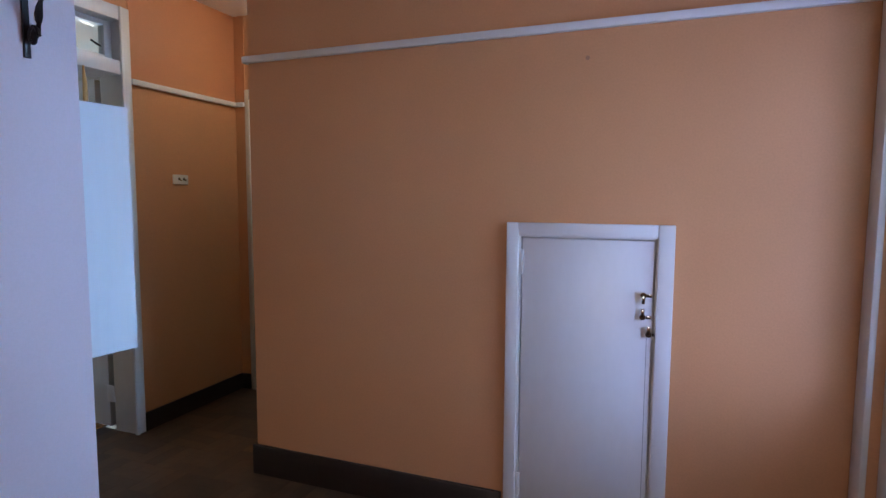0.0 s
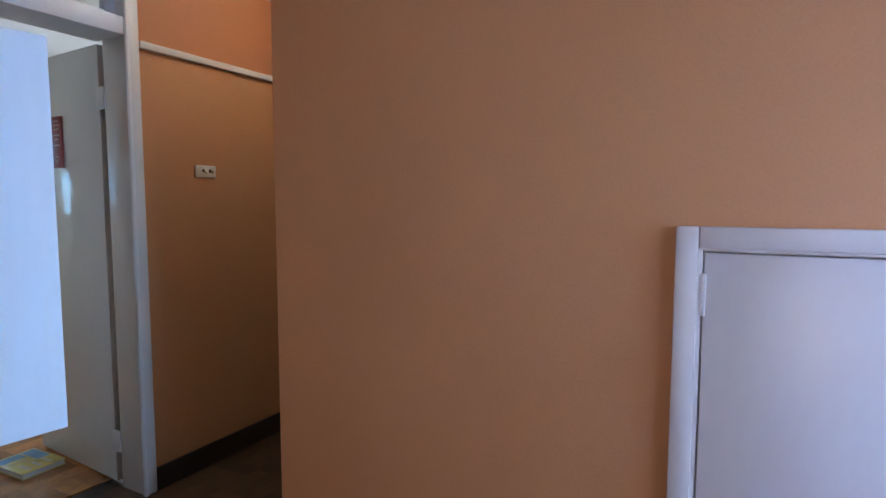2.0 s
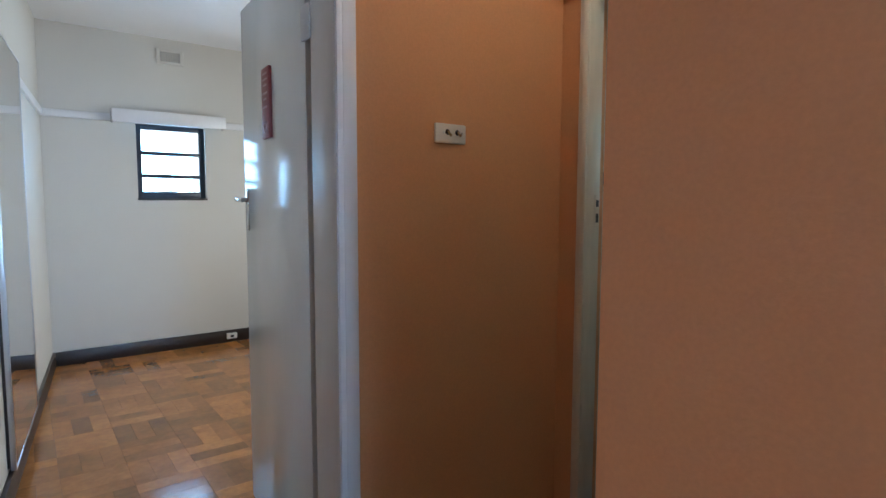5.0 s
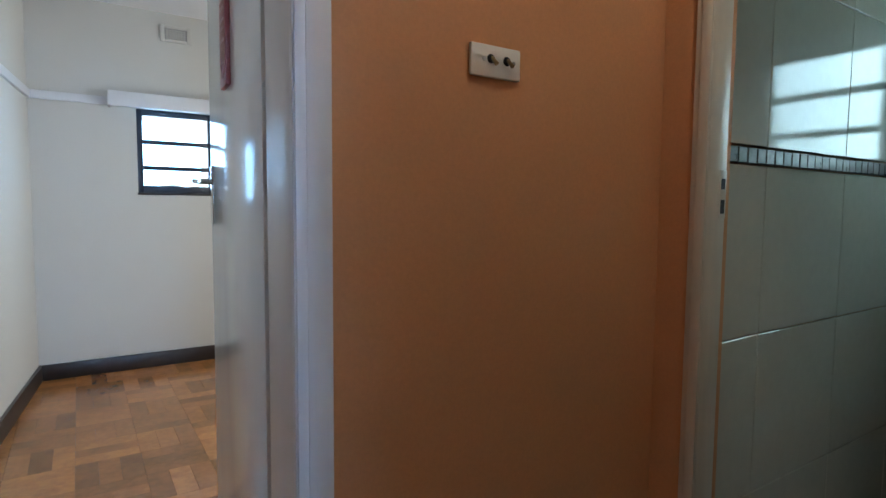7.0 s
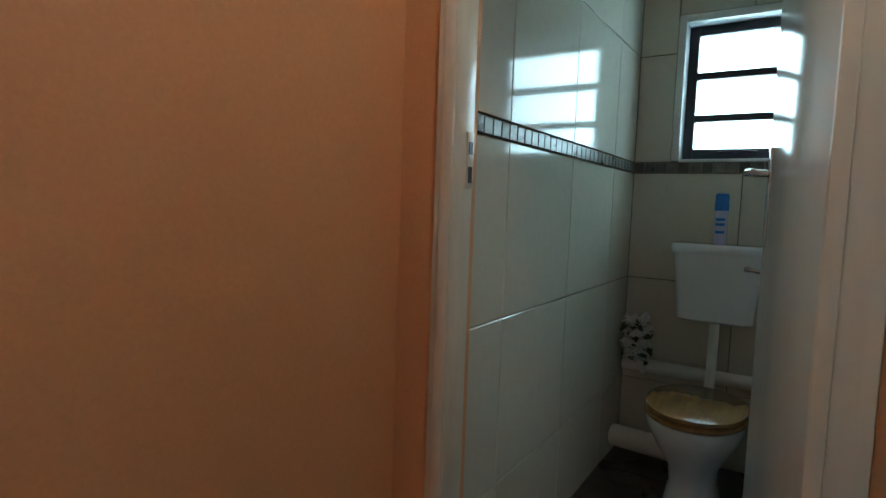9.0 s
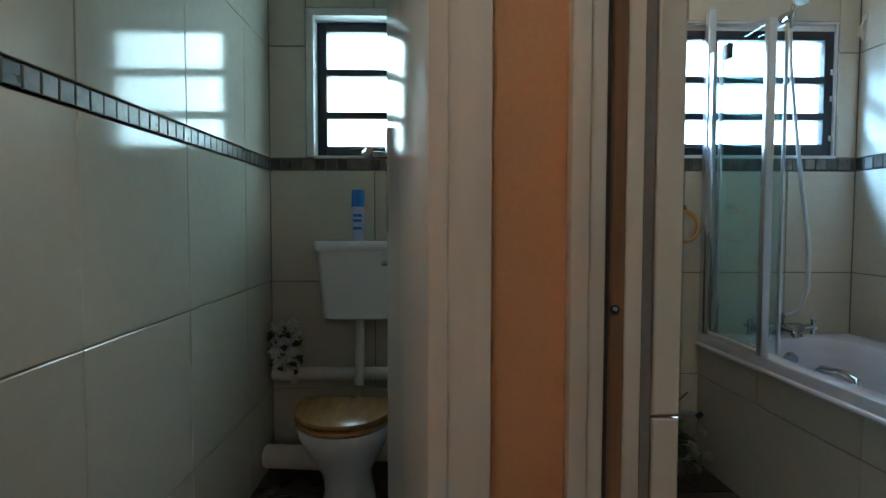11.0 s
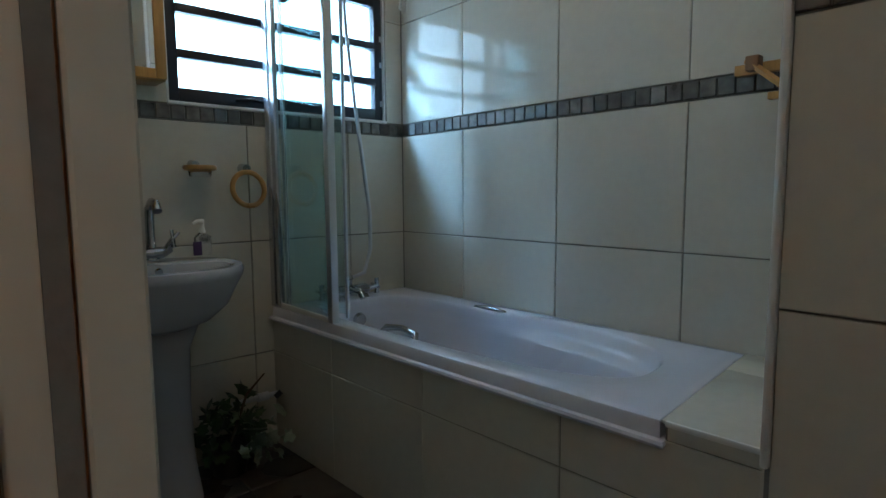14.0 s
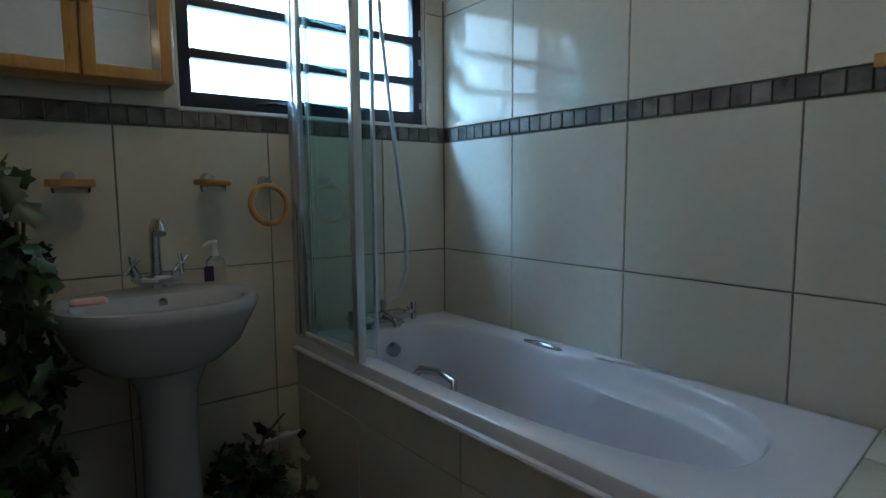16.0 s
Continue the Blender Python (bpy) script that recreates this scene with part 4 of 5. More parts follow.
def basin_ring(cx, cy, a, bn, bfar, z, shelf=0.0, q=24):
    """Inner ring, evenly spaced: rounder at the near end (-y), squarer at the tap end; a shelf widens the wall side for the arm."""
    out = []
    for k in range(4):
        pts = []
        for i in range(201):
            t = math.pi / 2 * (k + i / 200)
            c, s = math.cos(t), math.sin(t)
            p = 2.7 if k > 1 else 4.5
            x = cx + a * math.copysign(abs(c) ** (2 / p), c)
            y = cy + (bfar if k < 2 else bn) * math.copysign(abs(s) ** (2 / p), s)
            if c > 0:
                w = min(1, max(0, (4.53 - y) / 0.22))
                x += shelf * w * w * (3 - 2 * w) * min(1, abs(c) ** (2 / p) * 1.3)
            pts.append((x, y))
        run = [0.0]
        for p0, p1 in zip(pts, pts[1:]):
            run.append(run[-1] + math.hypot(p1[0] - p0[0], p1[1] - p0[1]))
        j = 0
        for i in range(q):
            goal = run[-1] * i / q
            while run[j + 1] < goal:
                j += 1
            f = (goal - run[j]) / max(1e-9, run[j + 1] - run[j])
            out.append((pts[j][0] + f * (pts[j + 1][0] - pts[j][0]), pts[j][1] + f * (pts[j + 1][1] - pts[j][1]), z))
    return out


IN = (-0.425, 4.58)
part("shell", askew(rings_mesh([rect_ring(0.014, BT - 0.060), rect_ring(0.003, BT - 0.058), rect_ring(0.0, BT - 0.051), rect_ring(0.003, BT - 0.044), rect_ring(0.012, BT - 0.040),
    rect_ring(0.013, BT - 0.010), rect_ring(0.016, BT - 0.003), rect_ring(0.022, BT), rect_ring(0.04, BT),
    basin_ring(*IN, 0.262, 0.795, 0.628, BT, 0.070), basin_ring(*IN, 0.257, 0.789, 0.622, BT - 0.003, 0.069), basin_ring(*IN, 0.253, 0.782, 0.616, BT - 0.012, 0.067), basin_ring(*IN, 0.250, 0.775, 0.612, BT - 0.040, 0.056), basin_ring(*IN, 0.248, 0.770, 0.610, BT - 0.058, 0.044),
    basin_ring(*IN, 0.246, 0.764, 0.608, BT - 0.072, 0.010), basin_ring(*IN, 0.245, 0.76, 0.606, BT - 0.082, 0.0), basin_ring(-0.425, 4.60, 0.240, 0.72, 0.595, BT - 0.15), basin_ring(-0.415, 4.64, 0.228, 0.62, 0.545, BT - 0.33), basin_ring(-0.415, 4.66, 0.20, 0.56, 0.50, BT - 0.385), basin_ring(-0.415, 4.68, 0.13, 0.46, 0.42, BT - 0.40)], (False, True))), ACRYLIC, tub)
for gx, gy, s in ((-0.128, 4.625, 1), (-0.655, 4.62, -1)):
    gp = part("grip", askew(tube([(gx, gy - 0.095, BT - 0.03), (gx - s * 0.018, gy - 0.08, BT - 0.004), (gx - s * 0.026, gy, BT + 0.006), (gx - s * 0.018, gy + 0.08, BT - 0.004), (gx, gy + 0.095, BT - 0.03)], [0.012, 0.012, 0.011, 0.012, 0.012], 10)), CHROME, tub, "chrome grip handle")
part("overflow", tube([(-0.415, 5.19, 0.520), (-0.415, 5.168, 0.516)], [0.03, 0.026], 16), CHROME, tub, "chrome overflow knob")
part("waste", tube([(-0.40, 5.0, BT - 0.381), (-0.40, 5.0, BT - 0.374)], 0.028, 16), CHROME, tub, "chrome waste")

# front panel and ledge
bp = structure("bath_panel", askew(boxes((FX, FX + 0.05, 3.41, BY - 0.01, 0, 0.56), (FX, BX, 3.41, 3.64, 0.561, 0.596))), GROUT, "cream tiled front of the built-in bath", "bath panel")
tile_run(bp, (FX, BY - 0.008, 0), -90 + 2.4, [0.0, 0.445, 0.944, 1.441, 1.908], [0.0, 0.41, 0.562])
part("tile", askew(boxes((FX - 0.006, -0.262, 3.437, 3.648, 0.596, 0.604), bevel=0.002)), TILE, bp)
part("tile", askew(boxes((-0.258, -0.044, 3.437, 3.648, 0.596, 0.604), bevel=0.002)), TILE, bp)
part("tile", askew(boxes((FX - 0.008, FX - 0.0005, 3.437, 3.634, 0.564, 0.592), bevel=0.002)), TILE, bp)
part("edge_trim", askew(boxes((FX - 0.014, FX - 0.005, 3.432, 3.638, 0.593, 0.606), bevel=0.003)), PLASTIC, bp, "white plastic tile edging")
lay("tile", bp, slab(0.09, 0.59, 0.008, TILE), pose(FX + 0.09, 3.432, 0.004, 0, 0, 180))
part("edge_trim", boxes((FX - 0.016, FX + 0.004, 3.423, 3.437, 0.606, H - 0.02), bevel=0.005), PLASTIC, bp, "white plastic tile edging")

# mixer, hose and shower head
mx = thing("bath_mixer", (-0.425, 5.25, BT), "chrome bath mixer with cross handles and a shower hose", "tap")
part("body", tube([(-0.525, 5.245, 0.640), (-0.505, 5.245, 0.640), (-0.425, 5.24, 0.640), (-0.345, 5.245, 0.640), (-0.325, 5.245, 0.640)], [0.020, 0.027, 0.026, 0.027, 0.020], 14), CHROME, mx)
for s in (-1, 1):
    part("pillar", tube([(-0.425 + s * 0.075, 5.245, BT), (-0.425 + s * 0.075, 5.245, BT + 0.012), (-0.425 + s * 0.075, 5.245, 0.640)], [0.026, 0.018, 0.016], 12), CHROME, mx)
    hd = part("cross_handle", tube([(-0.425 + s * 0.10, 5.24, 0.640), (-0.425 + s * 0.14, 5.23, 0.650)], 0.012, 10), CHROME, mx)
    for dx, dz in ((0, 0.034), (0, -0.034)):
        part("handle_arm", tube([(-0.425 + s * 0.14, 5.23, 0.650), (-0.425 + s * 0.14, 5.235, 0.650 + dz)], [0.009, 0.012], 8), CHROME, hd)
    part("handle_arm", tube([(-0.425 + s * 0.14, 5.215, 0.645), (-0.425 + s * 0.14, 5.275, 0.652)], 0.007, 8), CHROME, hd)
part("spout", tube([(-0.425, 5.25, 0.65), (-0.425, 5.20, 0.645), (-0.425, 5.15, 0.645), (-0.425, 5.135, 0.62)], [0.018, 0.017, 0.015, 0.015], 12), CHROME, mx)
part("diverter", lathe([(0.010, 0.645), (0.012, 0.69), (0.016, 0.695), (0.012, 0.71)], -0.425, 5.24, 12), CHROME, mx)
hz = [(-0.425, 5.25, 0.69), (-0.36, 5.22, 0.72), (-0.325, 5.22, 0.82), (-0.31, 5.24, 0.98), (-0.32, 5.27, 1.2), (-0.35, 5.29, 1.5), (-0.385, 5.29, 1.8), (-0.398, 5.285, 1.98)]
part("hose", tube(hz, 0.009, 8), HOSE, mx, "steel shower hose")
sh = thing("shower_head", (-0.40, 5.33, 2.0), "chrome hand shower hung high on the wall", "shower")
part("holder", tube([(-0.40, 5.338, 2.03), (-0.40, 5.29, 2.035), (-0.40, 5.27, 2.02)], [0.022, 0.014, 0.018], 12), CHROME, sh)
part("handle", tube([(-0.398, 5.285, 1.97), (-0.40, 5.268, 2.03), (-0.40, 5.235, 2.09)], [0.011, 0.013, 0.013], 12), CHROME, sh)
part("rose", tube([(-0.40, 5.235, 2.10), (-0.40, 5.20, 2.085), (-0.40, 5.19, 2.072)], [0.016, 0.040, 0.042], 16), CHROME, sh)

# folding glass screen
bs = thing("bath_screen", (-0.735, 5.1, BT), "folding glass bath screen in aluminium profiles", "shower screen")
for r in ((-0.752, -0.718, 5.300, 5.338, BT, 2.06), (-0.748, -0.722, 5.262, 5.296, BT + 0.006, 1.86)):
    part("wall_profile", boxes(r, bevel=0.003), ALU, bs)
g1 = part("glass_pane", boxes((-0.738, -0.732, 4.875, 5.262, BT + 0.02, 1.85)), SCREEN_GLASS, bs)
g1.visible_shadow = False
part("free_post", boxes((-0.750, -0.720, 4.845, 4.877, BT + 0.004, 1.86), bevel=0.004), ALU, bs)
part("bottom_seal", boxes((-0.745, -0.725, 4.877, 5.262, BT + 0.002, BT + 0.02), bevel=0.002), PLASTIC, bs)
PM = pose(-0.712, 5.262, 0, 0, 0, 8)
bm = bmesh.new()
box(bm, 0.0, 0.005, -0.37, -0.02, BT + 0.02, 1.85, 0, PM)
g2 = part("folded_pane", bm, SCREEN_GLASS, bs)
g2.visible_shadow = False
for r in ((-0.005, 0.010, -0.02, 0.0), (-0.003, 0.008, -0.382, -0.37)):
    bm = bmesh.new()
    box(bm, *r, BT + 0.006, 1.855, 0.002, PM)
    part("pane_edge", bm, ALU, bs)
part("corner_clip", boxes((-0.750, -0.720, 5.14, 5.185, 1.80, 1.862), bevel=0.004), BLACK, bs, "black plastic corner clip")
for z in (0.9, 1.55):
    part("pivot", tube([(-0.735, 5.279, z), (-0.712, 5.279, z)], 0.009, 10), CHROME, bs)

wc_clip = thing("wall_clip", (-0.05, 5.31, 1.93), "small white plastic clip on the tiled bath wall", "clip")
part("plate", boxes((-0.0475, -0.042, 5.295, 5.325, 1.93, 2.04), bevel=0.002), PLASTIC, wc_clip)
part("hook", tube([(-0.047, 5.31, 2.02), (-0.062, 5.31, 1.985), (-0.066, 5.31, 1.95), (-0.058, 5.31, 1.94)], [0.006, 0.007, 0.007, 0.005], 8), PLASTIC, wc_clip)

# ---- washbasin ----
SX = -1.25
sk = thing("washbasin", (SX, 5.1, 0), "greyish white porcelain pedestal washbasin with chrome taps", "washbasin")


def bowl(a, bf, bb, z, cy=5.12, p=2.3):
    return egg(SX, cy, a, bf, bb, z, 48, p)


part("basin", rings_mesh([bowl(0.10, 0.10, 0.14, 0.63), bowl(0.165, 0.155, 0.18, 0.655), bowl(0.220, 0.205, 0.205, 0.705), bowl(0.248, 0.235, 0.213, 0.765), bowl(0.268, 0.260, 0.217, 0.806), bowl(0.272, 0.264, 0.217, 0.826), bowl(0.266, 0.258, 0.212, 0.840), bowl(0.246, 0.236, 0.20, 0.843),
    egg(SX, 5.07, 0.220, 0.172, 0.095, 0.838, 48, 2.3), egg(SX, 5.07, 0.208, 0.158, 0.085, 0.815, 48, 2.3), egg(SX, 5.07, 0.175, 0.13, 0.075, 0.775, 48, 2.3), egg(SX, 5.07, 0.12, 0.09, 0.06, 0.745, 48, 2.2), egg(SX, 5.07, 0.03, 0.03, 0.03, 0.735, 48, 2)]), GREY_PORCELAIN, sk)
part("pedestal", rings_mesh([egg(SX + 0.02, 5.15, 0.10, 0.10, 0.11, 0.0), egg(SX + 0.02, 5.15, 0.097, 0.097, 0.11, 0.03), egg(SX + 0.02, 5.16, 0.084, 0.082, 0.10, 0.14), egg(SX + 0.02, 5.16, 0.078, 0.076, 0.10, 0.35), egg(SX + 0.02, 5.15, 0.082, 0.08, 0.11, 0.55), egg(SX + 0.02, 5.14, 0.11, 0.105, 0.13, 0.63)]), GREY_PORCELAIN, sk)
part("overflow_ring", tube([(SX + 0.02, 5.158, 0.815), (SX + 0.02, 5.150, 0.812)], [0.014, 0.012], 12), CHROME, sk)
tp = part("tap_body", tube([(SX - 0.045, 5.235, 0.885), (SX - 0.02, 5.235, 0.872), (SX + 0.02, 5.228, 0.868), (SX + 0.06, 5.235, 0.872), (SX + 0.085, 5.235, 0.885)], [0.013, 0.017, 0.026, 0.017, 0.013], 14), CHROME, sk, "chrome mixer tap")
part("tap_base", lathe([(0.030, 0.852), (0.026, 0.866), (0.022, 0.885)], SX + 0.02, 5.235, 16), CHROME, tp)
part("spout", tube([(SX + 0.02, 5.235, 0.88), (SX + 0.02, 5.235, 0.98), (SX + 0.02, 5.225, 1.03), (SX + 0.02, 5.19, 1.05), (SX + 0.02, 5.15, 1.045), (SX + 0.02, 5.13, 1.02)], [0.016, 0.0155, 0.0155, 0.0155, 0.015, 0.015], 14), CHROME, tp)
for s in (-1, 1):
    cx = SX + 0.02 + s * 0.062
    hd = part("cross_handle", tube([(cx - s * 0.012, 5.235, 0.876), (cx, 5.225, 0.905), (cx + s * 0.006, 5.22, 0.918)], [0.016, 0.012, 0.011], 12), CHROME, sk, "chrome cross handle")
    for a in (0.3, 1.1):
        d = Vector((math.cos(a + 0.5), 0.35 * math.sin(a), math.sin(a + 0.5))) * 0.03
        c = Vector((cx + s * 0.006, 5.218, 0.92))
        part("handle_arm", tube([c - d, c, c + d], [0.007, 0.006, 0.007], 8), CHROME, hd)
pb = thing("soap_bottle", (-1.06, 5.235, 0.852), "clear pump soap bottle with a dark purple label", "soap bottle")
part("bottle", rings_mesh([rbox(-1.055, 5.235, 0.028, 0.018, 0.853, 0.012), rbox(-1.055, 5.235, 0.030, 0.020, 0.860, 0.012), rbox(-1.055, 5.235, 0.028, 0.018, 0.920, 0.012), rbox(-1.055, 5.235, 0.012, 0.012, 0.935, 0.010)]), CLEAR, pb)
part("label", boxes((-1.097, -1.067, 5.208, 5.214, 0.855, 0.905), bevel=0.002), PURPLE, pb, "dark purple printed label")
pm = part("pump", tube([(-1.055, 5.235, 0.935), (-1.055, 5.235, 0.965)], [0.012, 0.006], 12), PLASTIC, pb, "white pump head")
part("nozzle", tube([(-1.055, 5.235, 0.962), (-1.055, 5.232, 0.978), (-1.077, 5.22, 0.978), (-1.097, 5.21, 0.970)], [0.008, 0.009, 0.007, 0.004], 10), PLASTIC, pm)
solid("soap_bar", rings_mesh([rbox(-1.425, 5.03, 0.040, 0.022, 0.853, 0.015), rbox(-1.425, 5.03, 0.044, 0.025, 0.860, 0.018), rbox(-1.425, 5.03, 0.038, 0.020, 0.868, 0.015)]), SOAP_PINK, "pale pink bar of soap on the washbasin's rim", "soap")

# holders on the tiled wall
for x, nm, lb in ((-1.432, "soap_holder", "pine and chrome soap holder on the tiled wall"), (-1.045, "tumbler_holder", "pine and chrome tumbler holder on the tiled wall")):
    hd = thing(nm, (x, 5.338, 1.17), lb, "bathroom holder", "holders above the washbasin")
    part("mount", tube([(x, 5.338, 1.185), (x, 5.30, 1.185)], [0.020, 0.014], 14), CHROME, hd, "chrome mount")
    w = 0.062 if x < -1.2 else 0.05
    part("ring", rings_mesh([egg(x, 5.255, w, 0.045, 0.045, z, 24, 2) for z in (1.158, 1.178)], (True, True)) if x < -1.2 else tube([(x + w * math.cos(a), 5.255 + 0.045 * math.sin(a), 1.172) for a in [2 * math.pi * i / 24 for i in range(24)]], 0.010, 8, closed=True), PINE, hd, "honey pine ring")
    part("dish", rings_mesh([egg(x, 5.255, w * 0.75, 0.035, 0.035, 1.14, 24, 2), egg(x, 5.255, w * 0.86, 0.04, 0.04, 1.176, 24, 2)], (True, True)), CLEAR, hd, "clear dish")
tr = thing("towel_ring", (-0.852, 5.338, 1.1), "round pine towel ring on a chrome mount", "towel ring")
part("mount", tube([(-0.852, 5.338, 1.175), (-0.852, 5.295, 1.175)], [0.022, 0.016], 14), CHROME, tr, "chrome mount")
part("ring", tube([(-0.852 + 0.064 * math.sin(a), 5.285 + 0.012 * math.cos(a), 1.095 + 0.066 * math.cos(a)) for a in [2 * math.pi * i / 40 for i in range(40)]], 0.0105, 10, closed=True), PINE, tr, "honey pine ring")

# mirror cabinet
mc = thing("mirror_cabinet", (-1.39, 5.27, 1.46), "honey pine wall cabinet with two mirrored doors", "cabinet")
part("body", boxes((-1.625, -1.155, 5.215, 5.338, 1.462, 2.05), bevel=0.004), PINE, mc)
for a, b, kx in ((-1.623, -1.394, -1.405), (-1.388, -1.157, -1.375)):
    dr = part("door", boxes((a, a + 0.034, 5.195, 5.213, 1.464, 2.048), (b - 0.034, b, 5.195, 5.213, 1.464, 2.048), (a + 0.034, b - 0.034, 5.195, 5.213, 1.464, 1.498), (a + 0.034, b - 0.034, 5.195, 5.213, 2.014, 2.048), bevel=0.003), PINE, mc, "pine framed door")
    part("mirror", boxes((a + 0.034, b - 0.034, 5.202, 5.206, 1.498, 2.014)), MIRROR, dr)
    part("knob", tube([(kx, 5.195, 1.66), (kx, 5.185, 1.66), (kx, 5.176, 1.66)], [0.006, 0.010, 0.011], 12), BARE_WOOD, dr, "small dark wooden knob")

# ivy beside and under the basin
iv = thing("artificial_ivy", (-1.58, 5.0, 0), "tall green artificial ivy in a dark pot", "plant")
part("pot", lathe([(0.075, 0.0), (0.095, 0.16), (0.105, 0.17), (0.10, 0.18), (0.09, 0.165)], -1.575, 5.0, 20), BLACK, iv, "dark pot")
for k in range(5):
    part("stem", tube([(-1.575, 5.0, 0.15), (-1.58 + 0.02 * math.sin(k * 2.1), 5.0 + 0.05 * math.cos(k * 2.1), 0.55), (-1.59 + 0.05 * math.sin(k * 2.5), 5.0 + 0.09 * math.cos(k * 1.7), 1.12)], [0.008, 0.007, 0.004], 6), STEM, iv)
part("crown", foliage(210, (-1.665, -1.50, 4.88, 5.14, 0.30, 1.02), 0.072, 21), LEAF, iv)
part("top_crown", foliage(60, (-1.665, -1.555, 4.90, 5.12, 1.0, 1.22), 0.072, 22), LEAF, iv)
iv2 = thing("trailing_ivy", (-0.98, 5.2, 0), "low trailing artificial ivy on the floor by the pedestal", "plant")
part("pot", lathe([(0.06, 0.0), (0.075, 0.11), (0.082, 0.12), (0.072, 0.112)], -1.0, 5.22, 18), BLACK, iv2, "dark pot")
part("crown", foliage(60, (-1.10, -0.88, 5.12, 5.30, 0.10, 0.32), 0.062, 31), LEAF, iv2)
part("pale_crown", foliage(26, (-0.98, -0.80, 5.10, 5.28, 0.06, 0.24), 0.055, 32), PALE_LEAF, iv2, "pale variegated leaves")
part("stem", tube([(-1.0, 5.22, 0.1), (-0.93, 5.2, 0.3), (-0.86, 5.19, 0.37)], [0.006, 0.005, 0.003], 6), STEM, iv2)
pv = thing("stop_valve", (-0.83, 5.31, 0.24), "metal stop valve on a short copper pipe by the bath", "valve")
part("pipe", tube([(-0.95, 5.30, 0.235), (-0.76, 5.30, 0.235)], 0.011, 10), ALU, pv)
part("valve_body", tube([(-0.845, 5.30, 0.235), (-0.80, 5.30, 0.235)], 0.018, 10), ALU, pv)
part("valve_handle", tube([(-0.775, 5.285, 0.225), (-0.75, 5.28, 0.245)], 0.012, 8), BLACK, pv)

# wooden rack and plug chain on the bath wall
rk = thing("towel_rack", (-0.05, 3.70, 1.40), "small pine towel rack with crossing bars on the tiled wall", "towel rack")
part("wall_bar", boxes((-0.066, -0.044, 3.545, 3.775, 1.395, 1.425), bevel=0.003), PINE, rk)
part("block", boxes((-0.10, -0.066, 3.70, 3.735, 1.40, 1.44), bevel=0.003), BARE_WOOD, rk)
part("cross_bar", tube([(-0.085, 3.735, 1.43), (-0.11, 3.62, 1.335)], 0.011, 6), PINE, rk)
part("lower_bar", boxes((-0.115, -0.095, 3.575, 3.67, 1.315, 1.335), bevel=0.003), PINE, rk)
part("block", boxes((-0.085, -0.05, 3.56, 3.585, 1.39, 1.46), bevel=0.003), BARE_WOOD, rk)
ch = thing("hanging_plug", (-0.11, 3.60, 1.2), "black plug on a thin chain hung from the rack", "plug")
part("chain", tube([(-0.11, 3.61, 1.335), (-0.11, 3.615, 1.30), (-0.11, 3.618, 1.205)], 0.0025, 6), CHROME, ch)
part("plug", lathe([(0.014, 1.165), (0.017, 1.17), (0.015, 1.20), (0.010, 1.207)], -0.11, 3.618, 14), BLACK, ch)

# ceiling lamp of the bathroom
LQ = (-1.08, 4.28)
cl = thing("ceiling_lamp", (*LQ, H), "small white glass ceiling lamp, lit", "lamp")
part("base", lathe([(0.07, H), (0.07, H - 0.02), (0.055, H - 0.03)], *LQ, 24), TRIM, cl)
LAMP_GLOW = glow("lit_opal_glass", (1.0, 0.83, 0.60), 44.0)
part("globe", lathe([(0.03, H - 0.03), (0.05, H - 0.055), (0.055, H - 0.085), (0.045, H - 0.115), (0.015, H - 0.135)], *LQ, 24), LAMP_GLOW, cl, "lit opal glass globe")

# ---- tiles ----
ZB = [0.0, 0.41, 0.882, 1.348, 1.408, 1.882, 2.355, H]
MOB = (1.348, 1.408, 0.052)
tile_run(wall_bath_east, (BX, BY - 0.008, 0), -90, [0.0, 0.430, 0.936, 1.424, 1.906], ZB, mosaic=MOB)
tile_run(wall_bath_north, (LX + 0.008, BY, 0), 0, [0.0, 0.374, 0.855, 1.328, 1.642], ZB, holes=[(0.564, 1.549, 1.415, 2.02)], mosaic=MOB)
ZW = [0.0, 0.345, 0.842, 1.345, 1.398, 1.895, 2.39, H]
MOW = (1.345, 1.398, 0.050)
tile_run(wall_bath_north, (-2.712, BY, 0), 0, [0.0, 0.47, 0.885], ZW, holes=[(0.165, 0.782, 1.398, 2.064)], mosaic=MOW)
tile_run(wall_wc_west, (-2.72, EY + 0.075, 0), 90, [0.0, 0.455, 0.972, 1.489, 1.822], ZW, mosaic=MOW)
tile_run(wall_wc_east, (-1.823, BY - 0.008, 0), -90, [0.0, 0.5, 1.0, 1.5, 1.79], ZW, mosaic=MOW)
tile_run(wall_bath_west, (LX + 0.004, EY + 0.014, 0), 90, [0.0, 0.40, 0.89, 1.38, 1.88], ZB, mosaic=MOB)
tile_run(wall_bath_west, (-1.717, EY + 0.003, 0), 0, [0.0, 0.036], ZB[:3] + [1.388, 1.448] + ZB[5:], mosaic=(1.388, 1.448, 0.036))
tile_run(wall_bath_stub, (FX, 3.424, 0), -90, [0.0, 0.46, 0.78], ZB, mosaic=MOB)
tile_run(wall_bath_south, (FX - 0.008, 2.64, 0), 180, [0.0, 0.47, 0.935], ZB, mosaic=MOB)
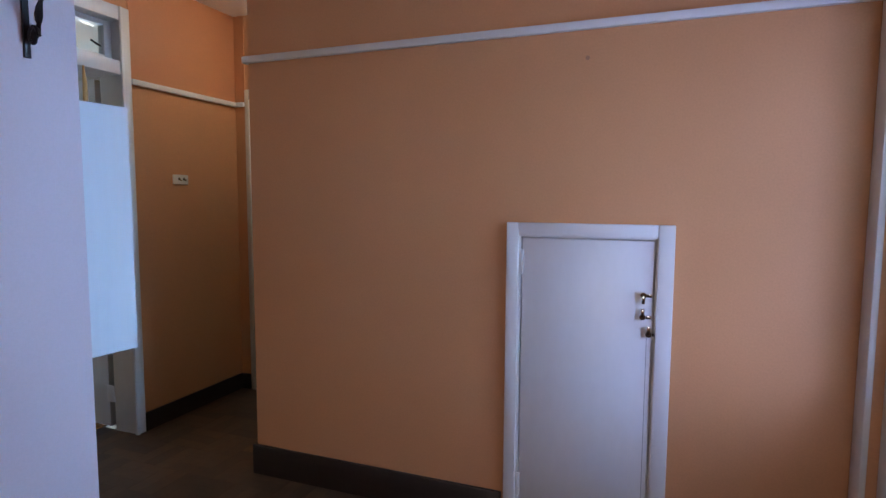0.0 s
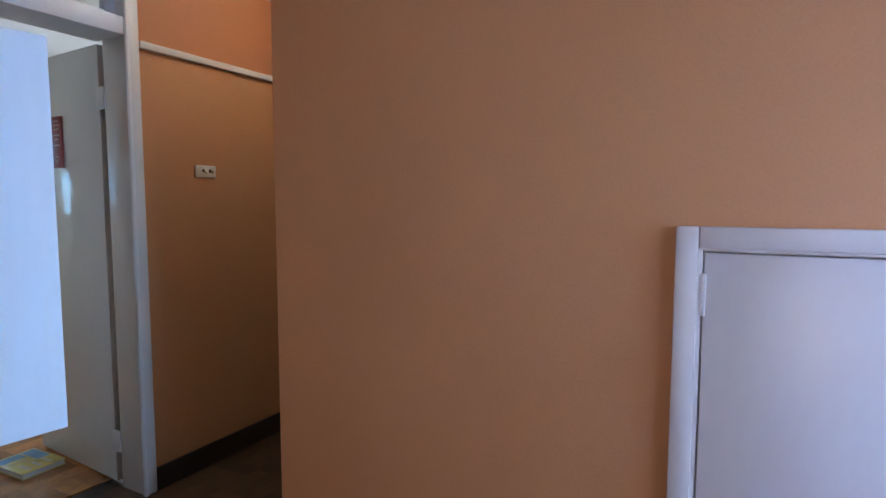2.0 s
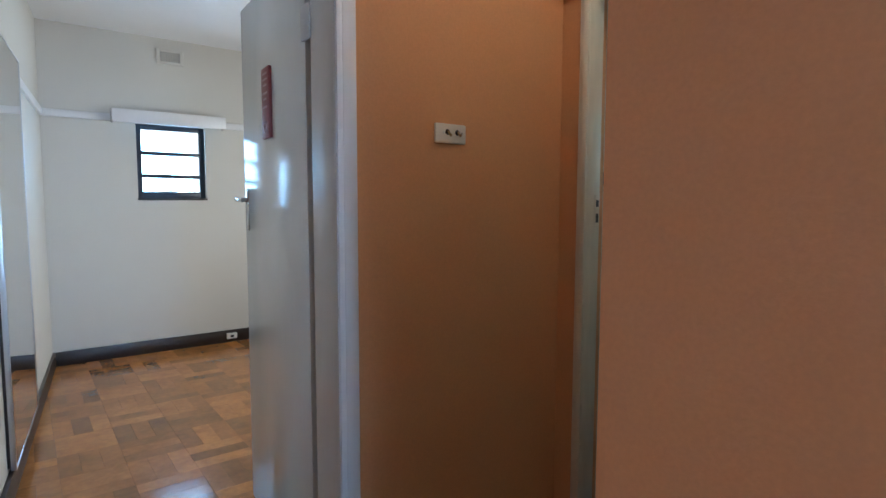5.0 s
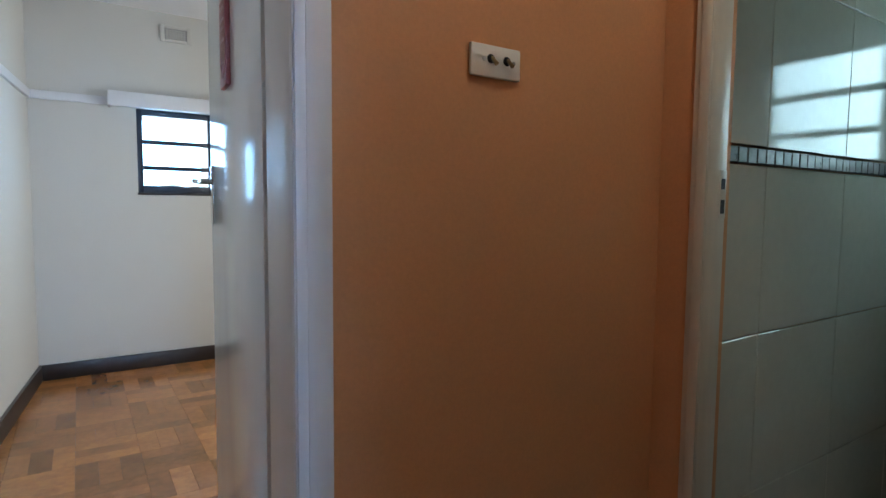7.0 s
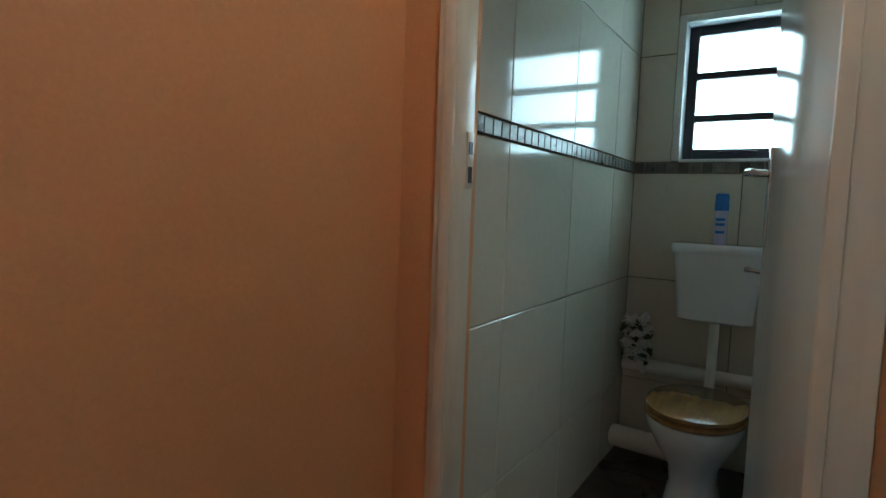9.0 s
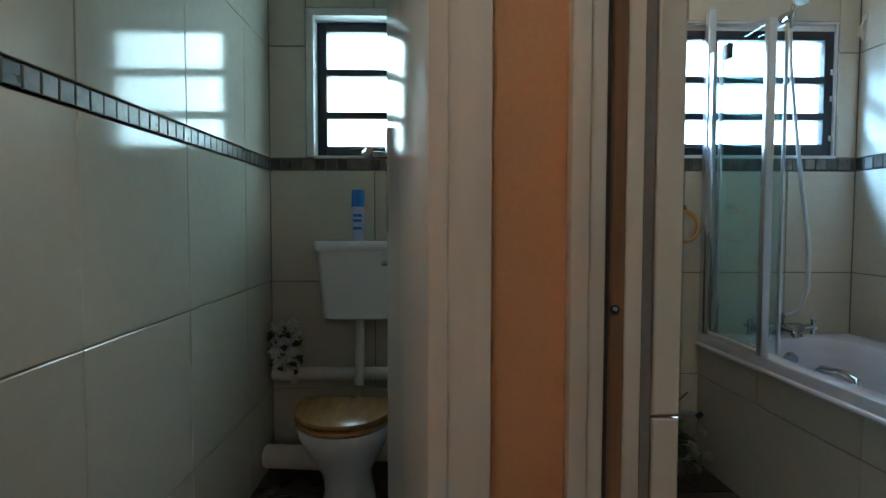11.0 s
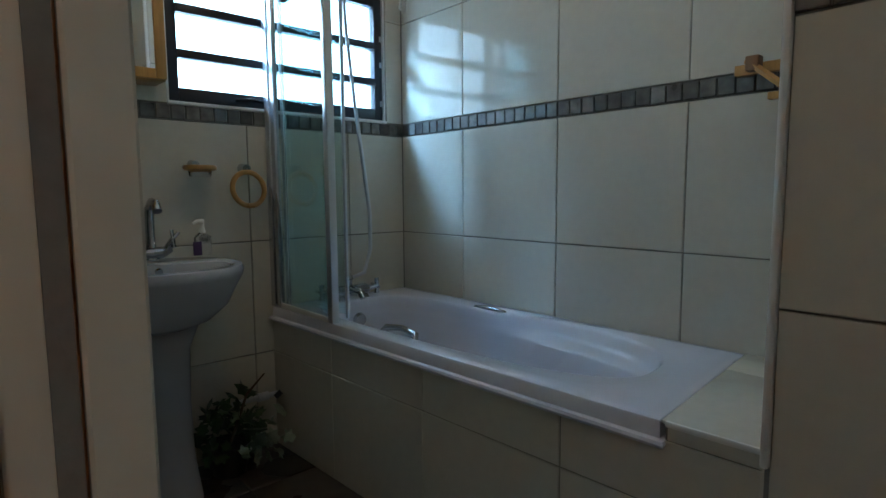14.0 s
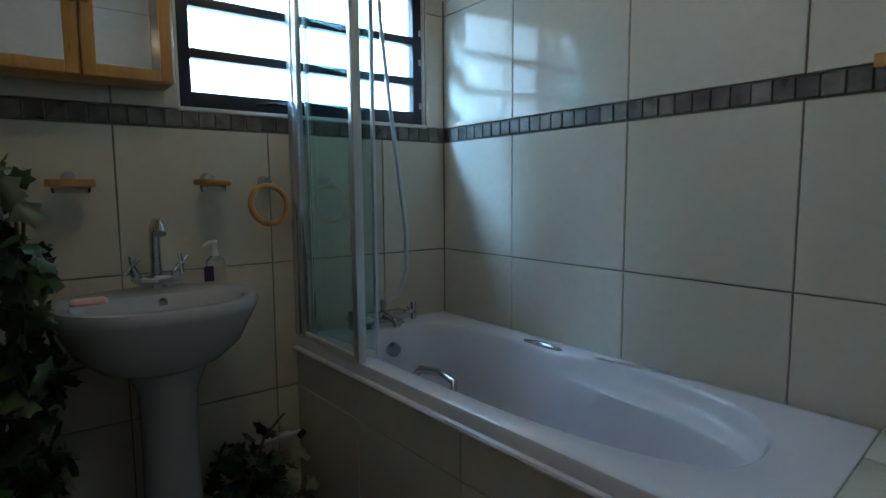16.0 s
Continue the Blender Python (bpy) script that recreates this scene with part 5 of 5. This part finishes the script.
tile_run(wall_bath_stub, (BX - 0.008, 3.432, 0), 180, [0.0, 0.35, 0.70], [0.61] + ZB[2:], mosaic=MOB)

# slate floor
rnd = random.Random(7)
FL = pose(0, 0, 0, -90, 0, 0)
for i in range(8):
    for j in range(9):
        x, y = -2.72 + i * 0.345, 2.62 + j * 0.345
        if y < 3.40 and x < -1.85:
            continue
        if x > -0.42 or y > 5.3:
            continue
        lay("slate_tile", floor_bath, slab(0.337, 0.337, 0.008, SLATE, 0.003), pose(x + 0.003, y + 0.003, -0.008 + rnd.uniform(0, 0.001)) @ FL)


# parquet: squares of three blocks, turned by turns
def parquet(floor, x0, x1, y0, y1, size, material, near, seed):
    """near(x, y): whether a square's blocks are pieces of their own; the rest are joined."""
    rnd = random.Random(seed)
    rest = bmesh.new()
    n = 3
    w = size / n
    nx, ny = int((x1 - x0) / size) + 1, int((y1 - y0) / size) + 1
    mesh = slab(size - 0.0006, w - 0.0006, 0.008, material, 0.0003)
    for i in range(nx):
        for j in range(ny):
            cx, cy = x0 + i * size, y0 + j * size
            for k in range(n):
                lift = rnd.uniform(-0.0001, 0.0)
                if (i + j) % 2:
                    m = pose(cx, cy + k * w, -0.008 + lift) @ FL
                else:
                    m = pose(cx + (k + 1) * w, cy, -0.008 + lift, 0, 0, 90) @ FL
                if near(cx + size / 2, cy + size / 2):
                    lay("parquet_block", floor, mesh, m)
                else:
                    if (i + j) % 2:
                        bx = (cx, cx + size - 0.0006, cy + k * w, cy + (k + 1) * w - 0.0006)
                    else:
                        bx = (cx + k * w, cx + (k + 1) * w - 0.0006, cy, cy + size - 0.0006)
                    box(rest, *bx, -0.008, lift)
    ob = part("parquet_rest", rest, material, floor)
    ob["kind"] = "stuff"


parquet(floor_room, RX, PX - 0.36, 1.40, 4.45, 0.27, PARQUET, lambda x, y: 1.65 < y < 3.2 and x < -3.2 and (x + 4.7) ** 2 + (y - 2.5) ** 2 < 2.2, 5)
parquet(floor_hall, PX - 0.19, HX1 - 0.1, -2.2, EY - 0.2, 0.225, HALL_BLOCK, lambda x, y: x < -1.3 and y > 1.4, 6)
